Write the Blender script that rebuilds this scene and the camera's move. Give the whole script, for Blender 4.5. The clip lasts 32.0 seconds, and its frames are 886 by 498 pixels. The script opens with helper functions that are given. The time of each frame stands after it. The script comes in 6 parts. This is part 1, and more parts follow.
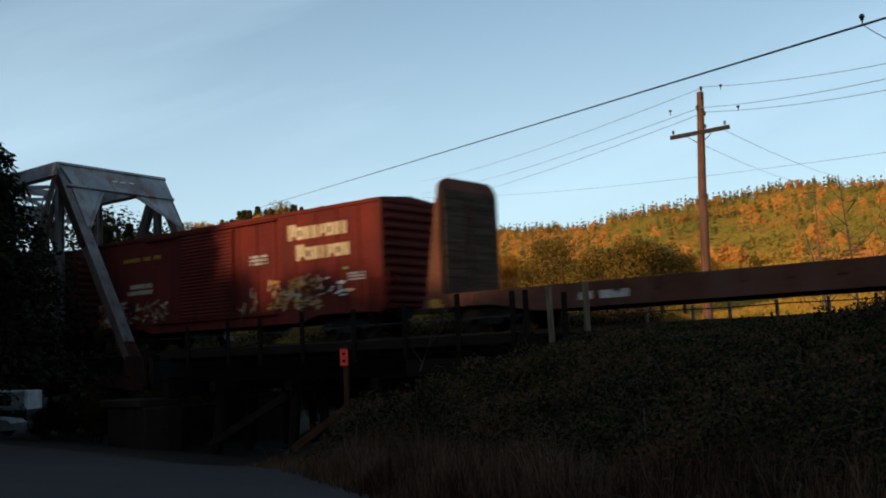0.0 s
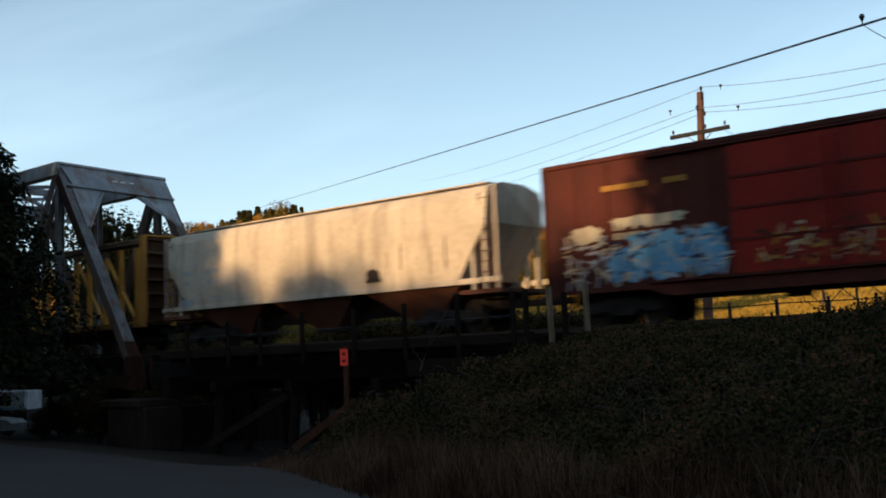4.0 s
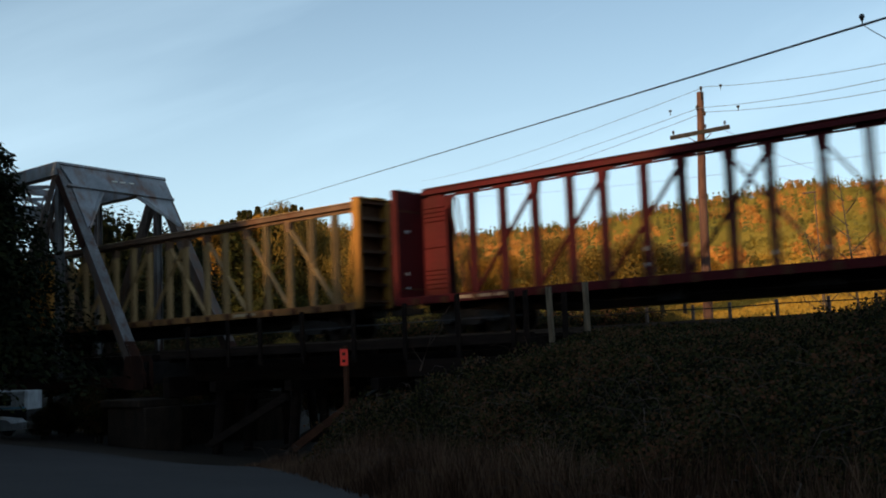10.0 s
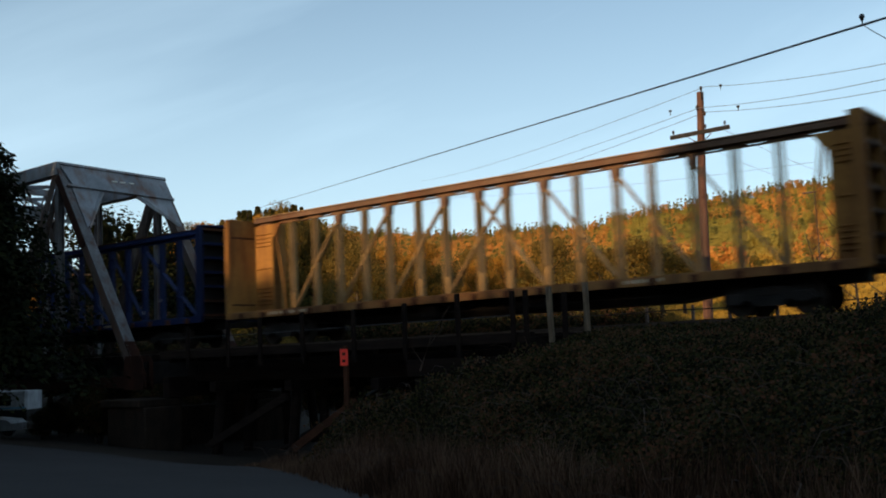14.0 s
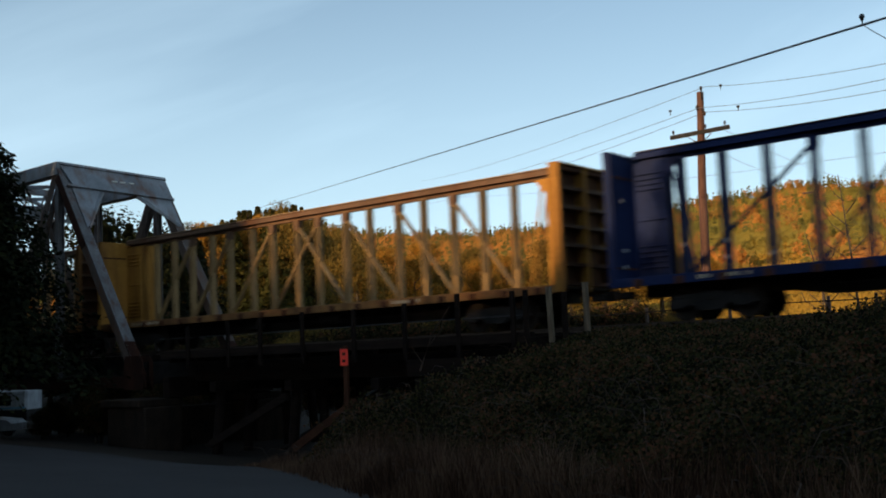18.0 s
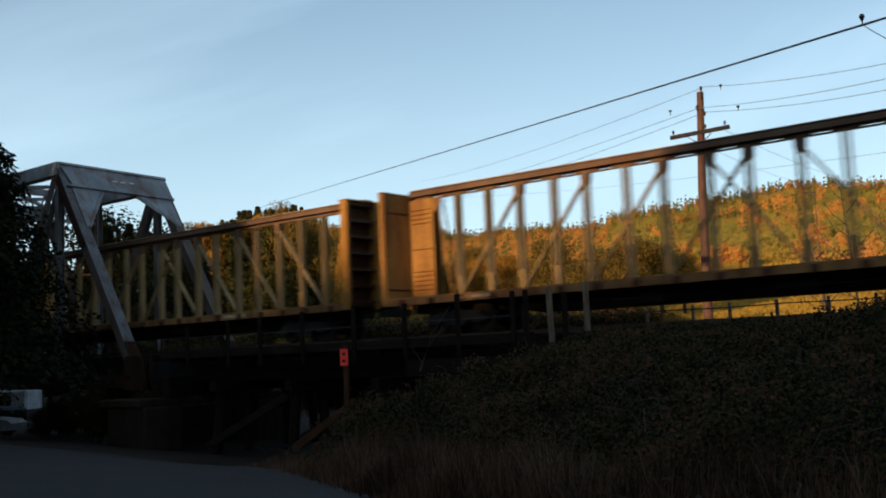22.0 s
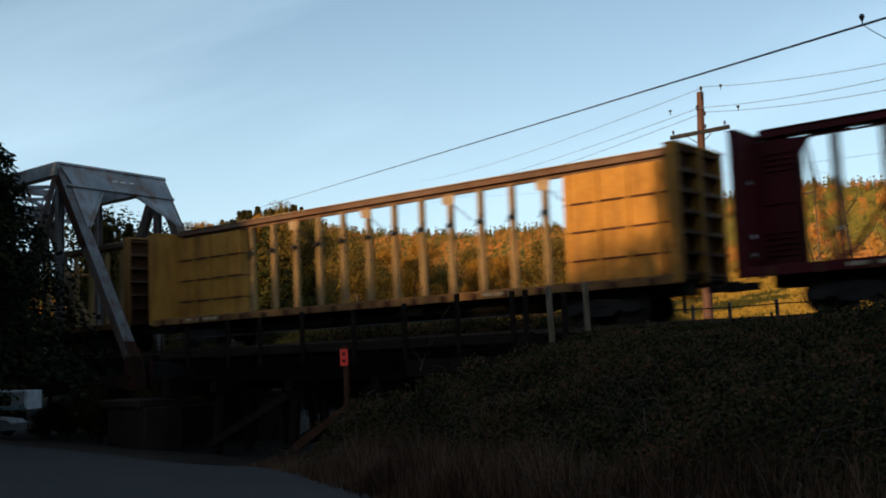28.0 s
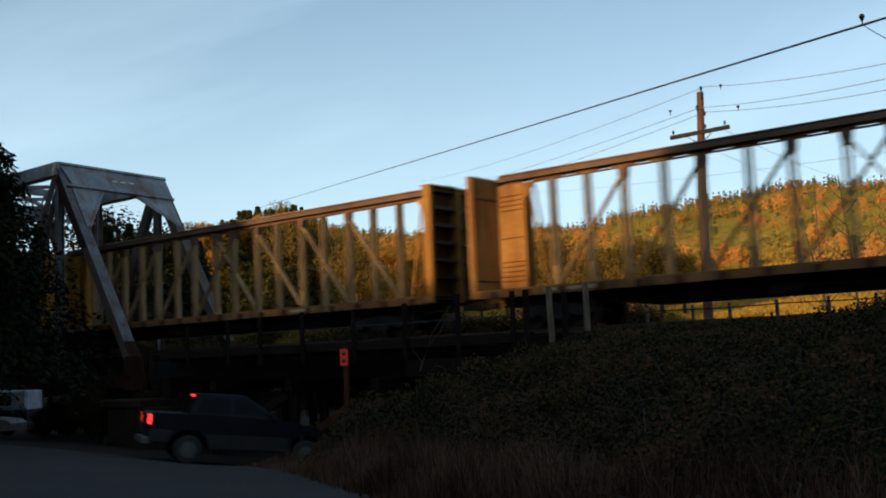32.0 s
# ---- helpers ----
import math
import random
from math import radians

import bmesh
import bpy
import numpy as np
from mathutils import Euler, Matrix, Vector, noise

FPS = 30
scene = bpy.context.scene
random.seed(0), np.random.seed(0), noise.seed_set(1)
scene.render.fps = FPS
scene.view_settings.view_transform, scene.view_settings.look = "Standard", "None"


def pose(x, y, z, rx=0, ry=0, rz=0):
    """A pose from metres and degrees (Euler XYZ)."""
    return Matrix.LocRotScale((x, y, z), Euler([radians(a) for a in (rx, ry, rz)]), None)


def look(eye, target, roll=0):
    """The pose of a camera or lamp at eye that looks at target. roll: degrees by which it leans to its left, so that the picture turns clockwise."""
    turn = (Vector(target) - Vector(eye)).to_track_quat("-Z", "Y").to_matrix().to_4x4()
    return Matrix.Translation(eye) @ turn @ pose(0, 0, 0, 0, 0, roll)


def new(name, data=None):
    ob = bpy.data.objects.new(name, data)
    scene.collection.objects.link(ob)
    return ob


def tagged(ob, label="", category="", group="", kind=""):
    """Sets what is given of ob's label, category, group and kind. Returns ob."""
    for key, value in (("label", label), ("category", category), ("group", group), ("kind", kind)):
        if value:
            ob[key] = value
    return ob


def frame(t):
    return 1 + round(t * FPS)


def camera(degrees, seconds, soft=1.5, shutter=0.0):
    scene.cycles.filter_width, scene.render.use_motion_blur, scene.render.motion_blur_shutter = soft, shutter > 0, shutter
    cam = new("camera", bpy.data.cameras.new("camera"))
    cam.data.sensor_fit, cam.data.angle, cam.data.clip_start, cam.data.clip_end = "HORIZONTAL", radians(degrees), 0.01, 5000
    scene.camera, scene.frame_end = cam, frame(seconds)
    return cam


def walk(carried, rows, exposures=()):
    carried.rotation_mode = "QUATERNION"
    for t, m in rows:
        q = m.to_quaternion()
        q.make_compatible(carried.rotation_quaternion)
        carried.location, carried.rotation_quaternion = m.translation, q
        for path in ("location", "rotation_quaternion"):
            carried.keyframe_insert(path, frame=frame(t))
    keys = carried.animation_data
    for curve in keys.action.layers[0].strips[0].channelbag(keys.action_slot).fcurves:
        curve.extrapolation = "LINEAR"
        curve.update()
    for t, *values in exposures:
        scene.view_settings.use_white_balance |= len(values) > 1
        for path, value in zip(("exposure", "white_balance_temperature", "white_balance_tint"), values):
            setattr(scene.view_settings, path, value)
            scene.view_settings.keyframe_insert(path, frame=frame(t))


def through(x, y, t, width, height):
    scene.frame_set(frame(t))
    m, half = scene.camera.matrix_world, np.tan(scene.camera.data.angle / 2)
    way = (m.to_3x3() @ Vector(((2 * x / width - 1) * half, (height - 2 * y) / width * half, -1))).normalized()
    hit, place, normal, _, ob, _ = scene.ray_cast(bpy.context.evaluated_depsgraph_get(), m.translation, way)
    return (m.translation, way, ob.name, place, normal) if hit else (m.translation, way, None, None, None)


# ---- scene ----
RAIL = 2.26            # top of rail above the road beside the camera
SPEED = 10.353         # metres a second, train runs towards +x
EYE = Vector((0.0, -26.25, 1.6))


def view(pitch, roll, turn):
    """Pose of a camera at EYE: turned left of the track's normal, tipped up, rolled."""
    aim = Vector((-math.sin(radians(turn)) * math.cos(radians(pitch)), math.cos(radians(turn)) * math.cos(radians(pitch)), math.sin(radians(pitch))))
    return look(EYE, EYE + aim, roll)


cam = camera(46.53, 32.0, soft=1.9, shutter=0.7)
HOLD = view(5.88, -2.32, 39.13)
walk(cam, [(0, HOLD), (32, HOLD)], exposures=[(0, -0.16, 6300, 7), (1, 0.11, 6300, 7), (3, 0.12, 6300, 7), (6, 0.0, 6300, 7), (7, -0.04, 6300, 7), (32, -0.04, 6300, 7)])

# ---- world and sun ----
SUN_AZ, SUN_EL = -3.0, 9.0     # degrees from -y towards +x, and above the horizon
world = bpy.data.worlds.new("sky")
scene.world = world
world.use_nodes = True
wn, wl = world.node_tree.nodes, world.node_tree.links
wn.clear()
sky = wn.new("ShaderNodeTexSky")
sky.sky_type = "NISHITA"
sky.sun_disc = False
sky.sun_elevation = radians(SUN_EL)
sky.sun_rotation = radians(180 - SUN_AZ)
sky.air_density, sky.dust_density, sky.ozone_density = 1.1, 0.4, 2.2
coord = wn.new("ShaderNodeTexCoord")
# wind direction of the high cloud, and the direction across it
WIND = HOLD.to_3x3() @ Vector((math.cos(radians(21)), math.sin(radians(21)), 0))
ACROSS = HOLD.to_3x3() @ Vector((-math.sin(radians(21)), math.cos(radians(21)), 0))
mapping = wn.new("ShaderNodeCombineXYZ")
for axis, stretch, slot in ((WIND, 1.1, "X"), (ACROSS, 5.2, "Y")):
    dot = wn.new("ShaderNodeVectorMath")
    dot.operation = "DOT_PRODUCT"
    dot.inputs[1].default_value = axis * stretch
    wl.new(coord.outputs["Generated"], dot.inputs[0])
    wl.new(dot.outputs["Value"], mapping.inputs[slot])
mapping.inputs["Z"].default_value = 5.1
cirrus = wn.new("ShaderNodeTexNoise")
cirrus.inputs["Scale"].default_value, cirrus.inputs["Detail"].default_value = 2.1, 6.0
cirrus.inputs["Distortion"].default_value = 0.35
ramp = wn.new("ShaderNodeValToRGB")
ramp.color_ramp.elements[0].position, ramp.color_ramp.elements[1].position = 0.44, 0.72
ramp.color_ramp.elements[1].color = (0.17, 0.17, 0.17, 1)
mixer = wn.new("ShaderNodeMix")
mixer.data_type = "RGBA"
mixer.inputs[7].default_value = (7.6, 9.7, 11.0, 1)
back = wn.new("ShaderNodeBackground")
back.inputs["Strength"].default_value = 0.136
out = wn.new("ShaderNodeOutputWorld")
wl.new(mapping.outputs["Vector"], cirrus.inputs["Vector"])
wl.new(cirrus.outputs["Fac"], ramp.inputs["Fac"])
wl.new(ramp.outputs["Color"], mixer.inputs[0])
air = wn.new("ShaderNodeMix")
air.data_type, air.blend_type = "RGBA", "MULTIPLY"
air.inputs[0].default_value = 1.0
air.inputs[7].default_value = (1.12, 1.07, 1.09, 1)
wl.new(sky.outputs["Color"], air.inputs[6])
wl.new(air.outputs[2], mixer.inputs[6])
# paler sky low down, where the evening haze lies
split = wn.new("ShaderNodeSeparateXYZ")
low = wn.new("ShaderNodeMapRange")
low.interpolation_type = "SMOOTHSTEP"
low.inputs["From Min"].default_value, low.inputs["From Max"].default_value = 0.42, 0.02
low.inputs["To Min"].default_value, low.inputs["To Max"].default_value = 0.17, 0.55
haze = wn.new("ShaderNodeMix")
haze.data_type = "RGBA"
haze.inputs[7].default_value = (6.9, 9.1, 10.8, 1)
wl.new(coord.outputs["Generated"], split.inputs[0])
wl.new(split.outputs["Z"], low.inputs["Value"])
wl.new(low.outputs[0], haze.inputs[0])
wl.new(mixer.outputs[2], haze.inputs[6])
wl.new(haze.outputs[2], back.inputs["Color"])
wl.new(back.outputs["Background"], out.inputs["Surface"])

to_sun = Vector((math.sin(radians(SUN_AZ)) * math.cos(radians(SUN_EL)), -math.cos(radians(SUN_AZ)) * math.cos(radians(SUN_EL)), math.sin(radians(SUN_EL))))
lamp = bpy.data.lights.new("sun", "SUN")
lamp.energy, lamp.angle, lamp.color = 5.9, radians(0.6), (1.0, 0.65, 0.33)
sun = new("sun", lamp)
sun.matrix_world = look(to_sun * 300, (0, 0, 0))


# ---- materials ----
def mat(name, dark, light, rough=0.8, metal=0.0, scale=1.5, fine=18.0, bump=0.15, stretch=(1, 1, 1), dirt=None, dirt_amount=0.5, island=0.0, spec=0.4):
    """Two-tone procedural surface: broad stains, fine grain, optional dirt, fine relief."""
    m = bpy.data.materials.new(name)
    m.use_nodes = True
    n, l = m.node_tree.nodes, m.node_tree.links
    b = n["Principled BSDF"]
    b.inputs["Roughness"].default_value, b.inputs["Metallic"].default_value = rough, metal
    b.inputs["Specular IOR Level"].default_value = spec
    tc = n.new("ShaderNodeTexCoord")
    mp = n.new("ShaderNodeMapping")
    mp.inputs["Scale"].default_value = stretch
    l.new(tc.outputs["Object"], mp.inputs["Vector"])
    broad = n.new("ShaderNodeTexNoise")
    broad.inputs["Scale"].default_value, broad.inputs["Detail"].default_value = scale, 5
    grain = n.new("ShaderNodeTexNoise")
    grain.inputs["Scale"].default_value, grain.inputs["Detail"].default_value = fine, 4
    l.new(mp.outputs[0], broad.inputs["Vector"])
    l.new(mp.outputs[0], grain.inputs["Vector"])
    add = n.new("ShaderNodeMath")
    add.operation = "ADD"
    half = n.new("ShaderNodeMath")
    half.operation = "MULTIPLY_ADD"
    half.inputs[1].default_value, half.inputs[2].default_value = 0.45, -0.22
    l.new(grain.outputs["Fac"], half.inputs[0])
    l.new(broad.outputs["Fac"], add.inputs[0])
    l.new(half.outputs[0], add.inputs[1])
    fac = add.outputs[0]
    if island:
        geo = n.new("ShaderNodeNewGeometry")
        isl = n.new("ShaderNodeMath")
        isl.operation = "MULTIPLY_ADD"
        isl.inputs[1].default_value, isl.inputs[2].default_value = island, -island / 2
        l.new(geo.outputs["Random Per Island"], isl.inputs[0])
        more = n.new("ShaderNodeMath")
        more.operation = "ADD"
        l.new(fac, more.inputs[0])
        l.new(isl.outputs[0], more.inputs[1])
        fac = more.outputs[0]
    rp = n.new("ShaderNodeValToRGB")
    rp.color_ramp.elements[0].position, rp.color_ramp.elements[1].position = 0.32, 0.68
    rp.color_ramp.elements[0].color, rp.color_ramp.elements[1].color = (*dark, 1), (*light, 1)
    l.new(fac, rp.inputs["Fac"])
    colour = rp.outputs["Color"]
    if dirt:
        streak = n.new("ShaderNodeTexNoise")
        streak.inputs["Scale"].default_value, streak.inputs["Detail"].default_value = scale * 1.7, 6
        mp2 = n.new("ShaderNodeMapping")
        mp2.inputs["Scale"].default_value = (2.2, 2.2, 0.35)
        l.new(tc.outputs["Object"], mp2.inputs["Vector"])
        l.new(mp2.outputs[0], streak.inputs["Vector"])
        sr = n.new("ShaderNodeValToRGB")
        sr.color_ramp.elements[0].position, sr.color_ramp.elements[1].position = 0.48, 0.72
        sr.color_ramp.elements[1].color = (dirt_amount,) * 3 + (1,)
        l.new(streak.outputs["Fac"], sr.inputs["Fac"])
        mx = n.new("ShaderNodeMix")
        mx.data_type = "RGBA"
        mx.inputs[7].default_value = (*dirt, 1)
        l.new(sr.outputs["Color"], mx.inputs[0])
        l.new(colour, mx.inputs[6])
        colour = mx.outputs[2]
    l.new(colour, b.inputs["Base Color"])
    if bump:
        bp = n.new("ShaderNodeBump")
        bp.inputs["Strength"].default_value, bp.inputs["Distance"].default_value = bump, 0.02
        l.new(grain.outputs["Fac"], bp.inputs["Height"])
        l.new(bp.outputs["Normal"], b.inputs["Normal"])
    return m


def leafy(name, colours, scale=0.05, island=0.5, rough=0.85, through=0.25):
    """Foliage: hue drifts over space and from leaf to leaf, with some light let through."""
    m = bpy.data.materials.new(name)
    m.use_nodes = True
    n, l = m.node_tree.nodes, m.node_tree.links
    b = n["Principled BSDF"]
    b.inputs["Roughness"].default_value = rough
    b.inputs["Specular IOR Level"].default_value = 0.08
    tc = n.new("ShaderNodeTexCoord")
    broad = n.new("ShaderNodeTexNoise")
    broad.inputs["Scale"].default_value, broad.inputs["Detail"].default_value = scale, 3
    l.new(tc.outputs["Object"], broad.inputs["Vector"])
    geo = n.new("ShaderNodeNewGeometry")
    isl = n.new("ShaderNodeMath")
    isl.operation = "MULTIPLY_ADD"
    isl.inputs[1].default_value, isl.inputs[2].default_value = island, -island / 2
    l.new(geo.outputs["Random Per Island"], isl.inputs[0])
    add = n.new("ShaderNodeMath")
    add.operation = "ADD"
    l.new(broad.outputs["Fac"], add.inputs[0])
    l.new(isl.outputs[0], add.inputs[1])
    rp = n.new("ShaderNodeValToRGB")
    e = rp.color_ramp.elements
    e[0].position, e[1].position = 0.25, 0.78
    e[0].color, e[1].color = (*colours[0], 1), (*colours[-1], 1)
    for i, c in enumerate(colours[1:-1]):
        e.new(0.25 + 0.53 * (i + 1) / (len(colours) - 1)).color = (*c, 1)
    l.new(add.outputs[0], rp.inputs["Fac"])
    l.new(rp.outputs["Color"], b.inputs["Base Color"])
    tr = n.new("ShaderNodeBsdfTranslucent")
    l.new(rp.outputs["Color"], tr.inputs["Color"])
    ms = n.new("ShaderNodeMixShader")
    ms.inputs[0].default_value = through
    l.new(b.outputs[0], ms.inputs[1])
    l.new(tr.outputs[0], ms.inputs[2])
    l.new(ms.outputs[0], n["Material Output"].inputs["Surface"])
    return m


def glow(name, colour, strength):
    m = bpy.data.materials.new(name)
    m.use_nodes = True
    b = m.node_tree.nodes["Principled BSDF"]
    b.inputs["Base Color"].default_value = (*colour, 1)
    b.inputs["Emission Color"].default_value = (*colour, 1)
    b.inputs["Emission Strength"].default_value = strength
    return m


RUST = (0.10, 0.035, 0.015)
# Road and earth colours lie below true ones: evening shade is put in.
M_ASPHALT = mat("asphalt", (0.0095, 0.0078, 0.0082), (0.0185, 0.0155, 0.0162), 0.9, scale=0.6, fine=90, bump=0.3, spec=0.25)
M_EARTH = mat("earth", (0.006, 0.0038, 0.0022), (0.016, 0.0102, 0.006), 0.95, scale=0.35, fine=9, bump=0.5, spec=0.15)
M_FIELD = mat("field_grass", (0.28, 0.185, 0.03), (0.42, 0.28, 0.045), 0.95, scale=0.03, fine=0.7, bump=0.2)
M_BALLAST = mat("ballast", (0.025, 0.022, 0.02), (0.075, 0.066, 0.06), 0.95, scale=2.0, fine=25, bump=0.9)
M_STEEL_GREY = mat("weathered_grey_steel", (0.14, 0.145, 0.16), (0.27, 0.28, 0.30), 0.55, 0.3, scale=0.6, fine=14, dirt=(0.13, 0.055, 0.025), dirt_amount=0.75)
M_LEG_STEEL = mat("streaked_grey_steel", (0.065, 0.06, 0.062), (0.155, 0.148, 0.152), 0.65, 0.15, scale=1.1, fine=14, dirt=(0.07, 0.024, 0.011), dirt_amount=0.95)
M_OLD_STEEL = mat("rust_browned_steel", (0.05, 0.035, 0.028), (0.12, 0.085, 0.07), 0.7, 0.2, scale=0.8, fine=14, dirt=(0.10, 0.035, 0.015), dirt_amount=0.8)
M_RUST = mat("rusty_steel", (0.032, 0.013, 0.007), (0.08, 0.030, 0.014), 0.9, 0.0, scale=1.2, fine=20, spec=0.2)
# A darker copy of the rust: shade at the bridge foot is put in.
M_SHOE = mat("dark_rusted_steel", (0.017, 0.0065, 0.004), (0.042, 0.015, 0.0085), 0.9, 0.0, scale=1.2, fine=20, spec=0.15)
M_WHEEL = mat("grimy_wheel_steel", (0.010, 0.007, 0.005), (0.028, 0.017, 0.011), 0.8, 0.2, scale=2.0, fine=20)
M_BLACK = mat("sooty_black_steel", (0.009, 0.008, 0.0075), (0.024, 0.02, 0.018), 0.8, 0.0, scale=1.5, spec=0.2)
M_RAIL = mat("rail_steel", (0.035, 0.022, 0.015), (0.08, 0.055, 0.04), 0.6, 0.4)
# Trestle timbers and pier concrete carry the hollow's shade in their colour.
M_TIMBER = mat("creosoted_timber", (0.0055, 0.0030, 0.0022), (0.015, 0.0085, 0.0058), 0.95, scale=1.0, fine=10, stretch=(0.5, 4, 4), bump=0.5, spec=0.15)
M_GREY_TIMBER = mat("shade_dark_grey_timber", (0.008, 0.0046, 0.0033), (0.021, 0.0128, 0.0092), 0.95, scale=2.0, fine=14, stretch=(0.5, 5, 5), bump=0.5, spec=0.15)
M_PALE_TIMBER = mat("weathered_pale_timber", (0.09, 0.066, 0.045), (0.20, 0.15, 0.10), 0.95, scale=3.0, fine=16, stretch=(5, 5, 0.5), bump=0.5, spec=0.15)
M_CANE = mat("dead_cane", (0.03, 0.017, 0.011), (0.085, 0.052, 0.034), 0.9, scale=3.0, fine=16, bump=0.2)
M_POLE = mat("pole_timber", (0.06, 0.03, 0.022), (0.125, 0.065, 0.048), 0.9, scale=2.0, fine=14, stretch=(6, 6, 0.4), bump=0.4, spec=0.2)
M_CONCRETE = mat("shade_dark_stained_concrete", (0.012, 0.0075, 0.005), (0.034, 0.022, 0.015), 0.95, scale=0.9, fine=12, dirt=(0.01, 0.008, 0.006), dirt_amount=0.85, bump=0.5, spec=0.15)
M_CABLE = mat("cable_black", (0.012, 0.012, 0.014), (0.03, 0.03, 0.034), 0.5)
M_WIRE = mat("bare_wire_grey", (0.10, 0.10, 0.11), (0.18, 0.18, 0.19), 0.5, 0.6)
M_GLASS_INS = mat("dark_porcelain", (0.02, 0.016, 0.014), (0.05, 0.035, 0.03), 0.2)
M_BARK = mat("bark", (0.03, 0.022, 0.016), (0.075, 0.055, 0.04), 0.95, scale=3, fine=14, stretch=(4, 4, 0.6), bump=0.8)


def paint(name, dark, light, dirt=RUST, amount=0.55, rough=0.72):
    return mat(name, dark, light, rough, 0.0, scale=0.45, fine=7, bump=0.08, dirt=dirt, dirt_amount=amount, spec=0.14)


M_YELLOW = paint("weathered_yellow_paint", (0.34, 0.155, 0.026), (0.52, 0.25, 0.046), dirt=(0.11, 0.045, 0.02), amount=0.6)
M_TAN = paint("dull_tan_yellow_paint", (0.28, 0.128, 0.022), (0.43, 0.205, 0.04), dirt=(0.09, 0.038, 0.018), amount=0.65)
M_CHORD = paint("browned_chord_paint", (0.075, 0.042, 0.027), (0.145, 0.086, 0.055), amount=0.6)
# The posts' weaker light is put into a greyer copy of the yellow.
M_POST = paint("shade_greyed_yellow_paint", (0.20, 0.125, 0.055), (0.31, 0.20, 0.09), dirt=(0.10, 0.05, 0.03), amount=0.5)
M_SILL = paint("rust_streaked_sill_paint", (0.13, 0.058, 0.022), (0.26, 0.13, 0.045), dirt=(0.05, 0.02, 0.011), amount=0.85)
M_END = paint("brown_end_paint", (0.055, 0.022, 0.010), (0.12, 0.05, 0.02), dirt=(0.02, 0.009, 0.006), amount=0.8)
M_END_RED = paint("darker_red_end_paint", (0.022, 0.003, 0.0035), (0.045, 0.006, 0.006), dirt=(0.012, 0.005, 0.004), amount=0.8)
M_CAP = paint("pale_cap_paint", (0.22, 0.15, 0.085), (0.36, 0.26, 0.16), amount=0.5)
M_OCHRE = paint("rusty_ochre_paint", (0.21, 0.095, 0.024), (0.34, 0.17, 0.045), amount=0.75)
M_DARK_RED = paint("dark_red_paint", (0.038, 0.0036, 0.0052), (0.072, 0.0068, 0.0085), dirt=(0.035, 0.010, 0.008))
M_NAVY = paint("faded_navy_paint", (0.006, 0.012, 0.045), (0.014, 0.024, 0.085), dirt=(0.014, 0.013, 0.022), amount=0.35)
M_BOX_RED = paint("oxide_red_paint", (0.070, 0.0092, 0.0075), (0.12, 0.0175, 0.0125), dirt=(0.03, 0.008, 0.0075), amount=0.65)
M_BOX_BROWN = paint("brown_oxide_paint", (0.048, 0.0105, 0.0075), (0.086, 0.020, 0.0125), dirt=(0.032, 0.012, 0.009))
M_DOOR_RED = paint("bright_red_paint", (0.16, 0.0125, 0.008), (0.235, 0.020, 0.0115), dirt=(0.09, 0.012, 0.008), amount=0.6)
M_HOPPER = paint("warm_grey_paint", (0.41, 0.335, 0.255), (0.56, 0.47, 0.37), dirt=(0.12, 0.085, 0.06), amount=0.55)
M_FLAT = paint("rusted_brown_paint", (0.065, 0.024, 0.015), (0.125, 0.048, 0.029), dirt=(0.13, 0.085, 0.065), amount=0.35)
M_PLANK = mat("grey_planks", (0.028, 0.019, 0.013), (0.072, 0.05, 0.036), 0.95, scale=1.2, fine=12, stretch=(1, 0.6, 6), bump=0.4, spec=0.15)
M_WHITE = paint("dirty_white_paint", (0.52, 0.50, 0.46), (0.74, 0.72, 0.68), dirt=(0.3, 0.2, 0.15), amount=0.4)
M_CREAM = paint("cream_spray_paint", (0.34, 0.28, 0.19), (0.52, 0.44, 0.31), dirt=(0.2, 0.07, 0.04), amount=0.6)
M_GREYBLUE = paint("pale_grey_spray_paint", (0.22, 0.23, 0.25), (0.42, 0.43, 0.45), dirt=(0.1, 0.04, 0.03), amount=0.6)
M_BLUE = paint("blue_spray_paint", (0.05, 0.17, 0.30), (0.16, 0.36, 0.52), dirt=(0.1, 0.03, 0.02), amount=0.4)
M_GOLD = paint("gold_stencil_paint", (0.30, 0.15, 0.025), (0.42, 0.23, 0.045), amount=0.5)
M_GREEN = paint("green_spray_paint", (0.12, 0.3, 0.05), (0.25, 0.5, 0.1), amount=0.2)
M_ORANGE_TAG = mat("fluorescent_orange_board", (0.85, 0.045, 0.03), (0.95, 0.075, 0.045), 0.6, scale=3)
M_TRUCK = mat("dark_blue_car_paint", (0.0035, 0.004, 0.0075), (0.006, 0.007, 0.013), 0.4, 0.0, bump=0.0, spec=0.14)
M_TRUCK_LOW = mat("silver_grey_car_paint", (0.013, 0.012, 0.0125), (0.023, 0.0215, 0.022), 0.45, 0.2, bump=0.0, spec=0.4)
M_TYRE = mat("tyre_rubber", (0.012, 0.012, 0.012), (0.025, 0.025, 0.025), 0.8)
M_CHROME = mat("dull_bright_metal", (0.06, 0.055, 0.05), (0.13, 0.12, 0.11), 0.45, 0.4, bump=0.0)
M_DARK_GLASS = mat("dark_window_glass", (0.003, 0.0035, 0.004), (0.006, 0.0065, 0.007), 0.2, bump=0.0, spec=0.08)
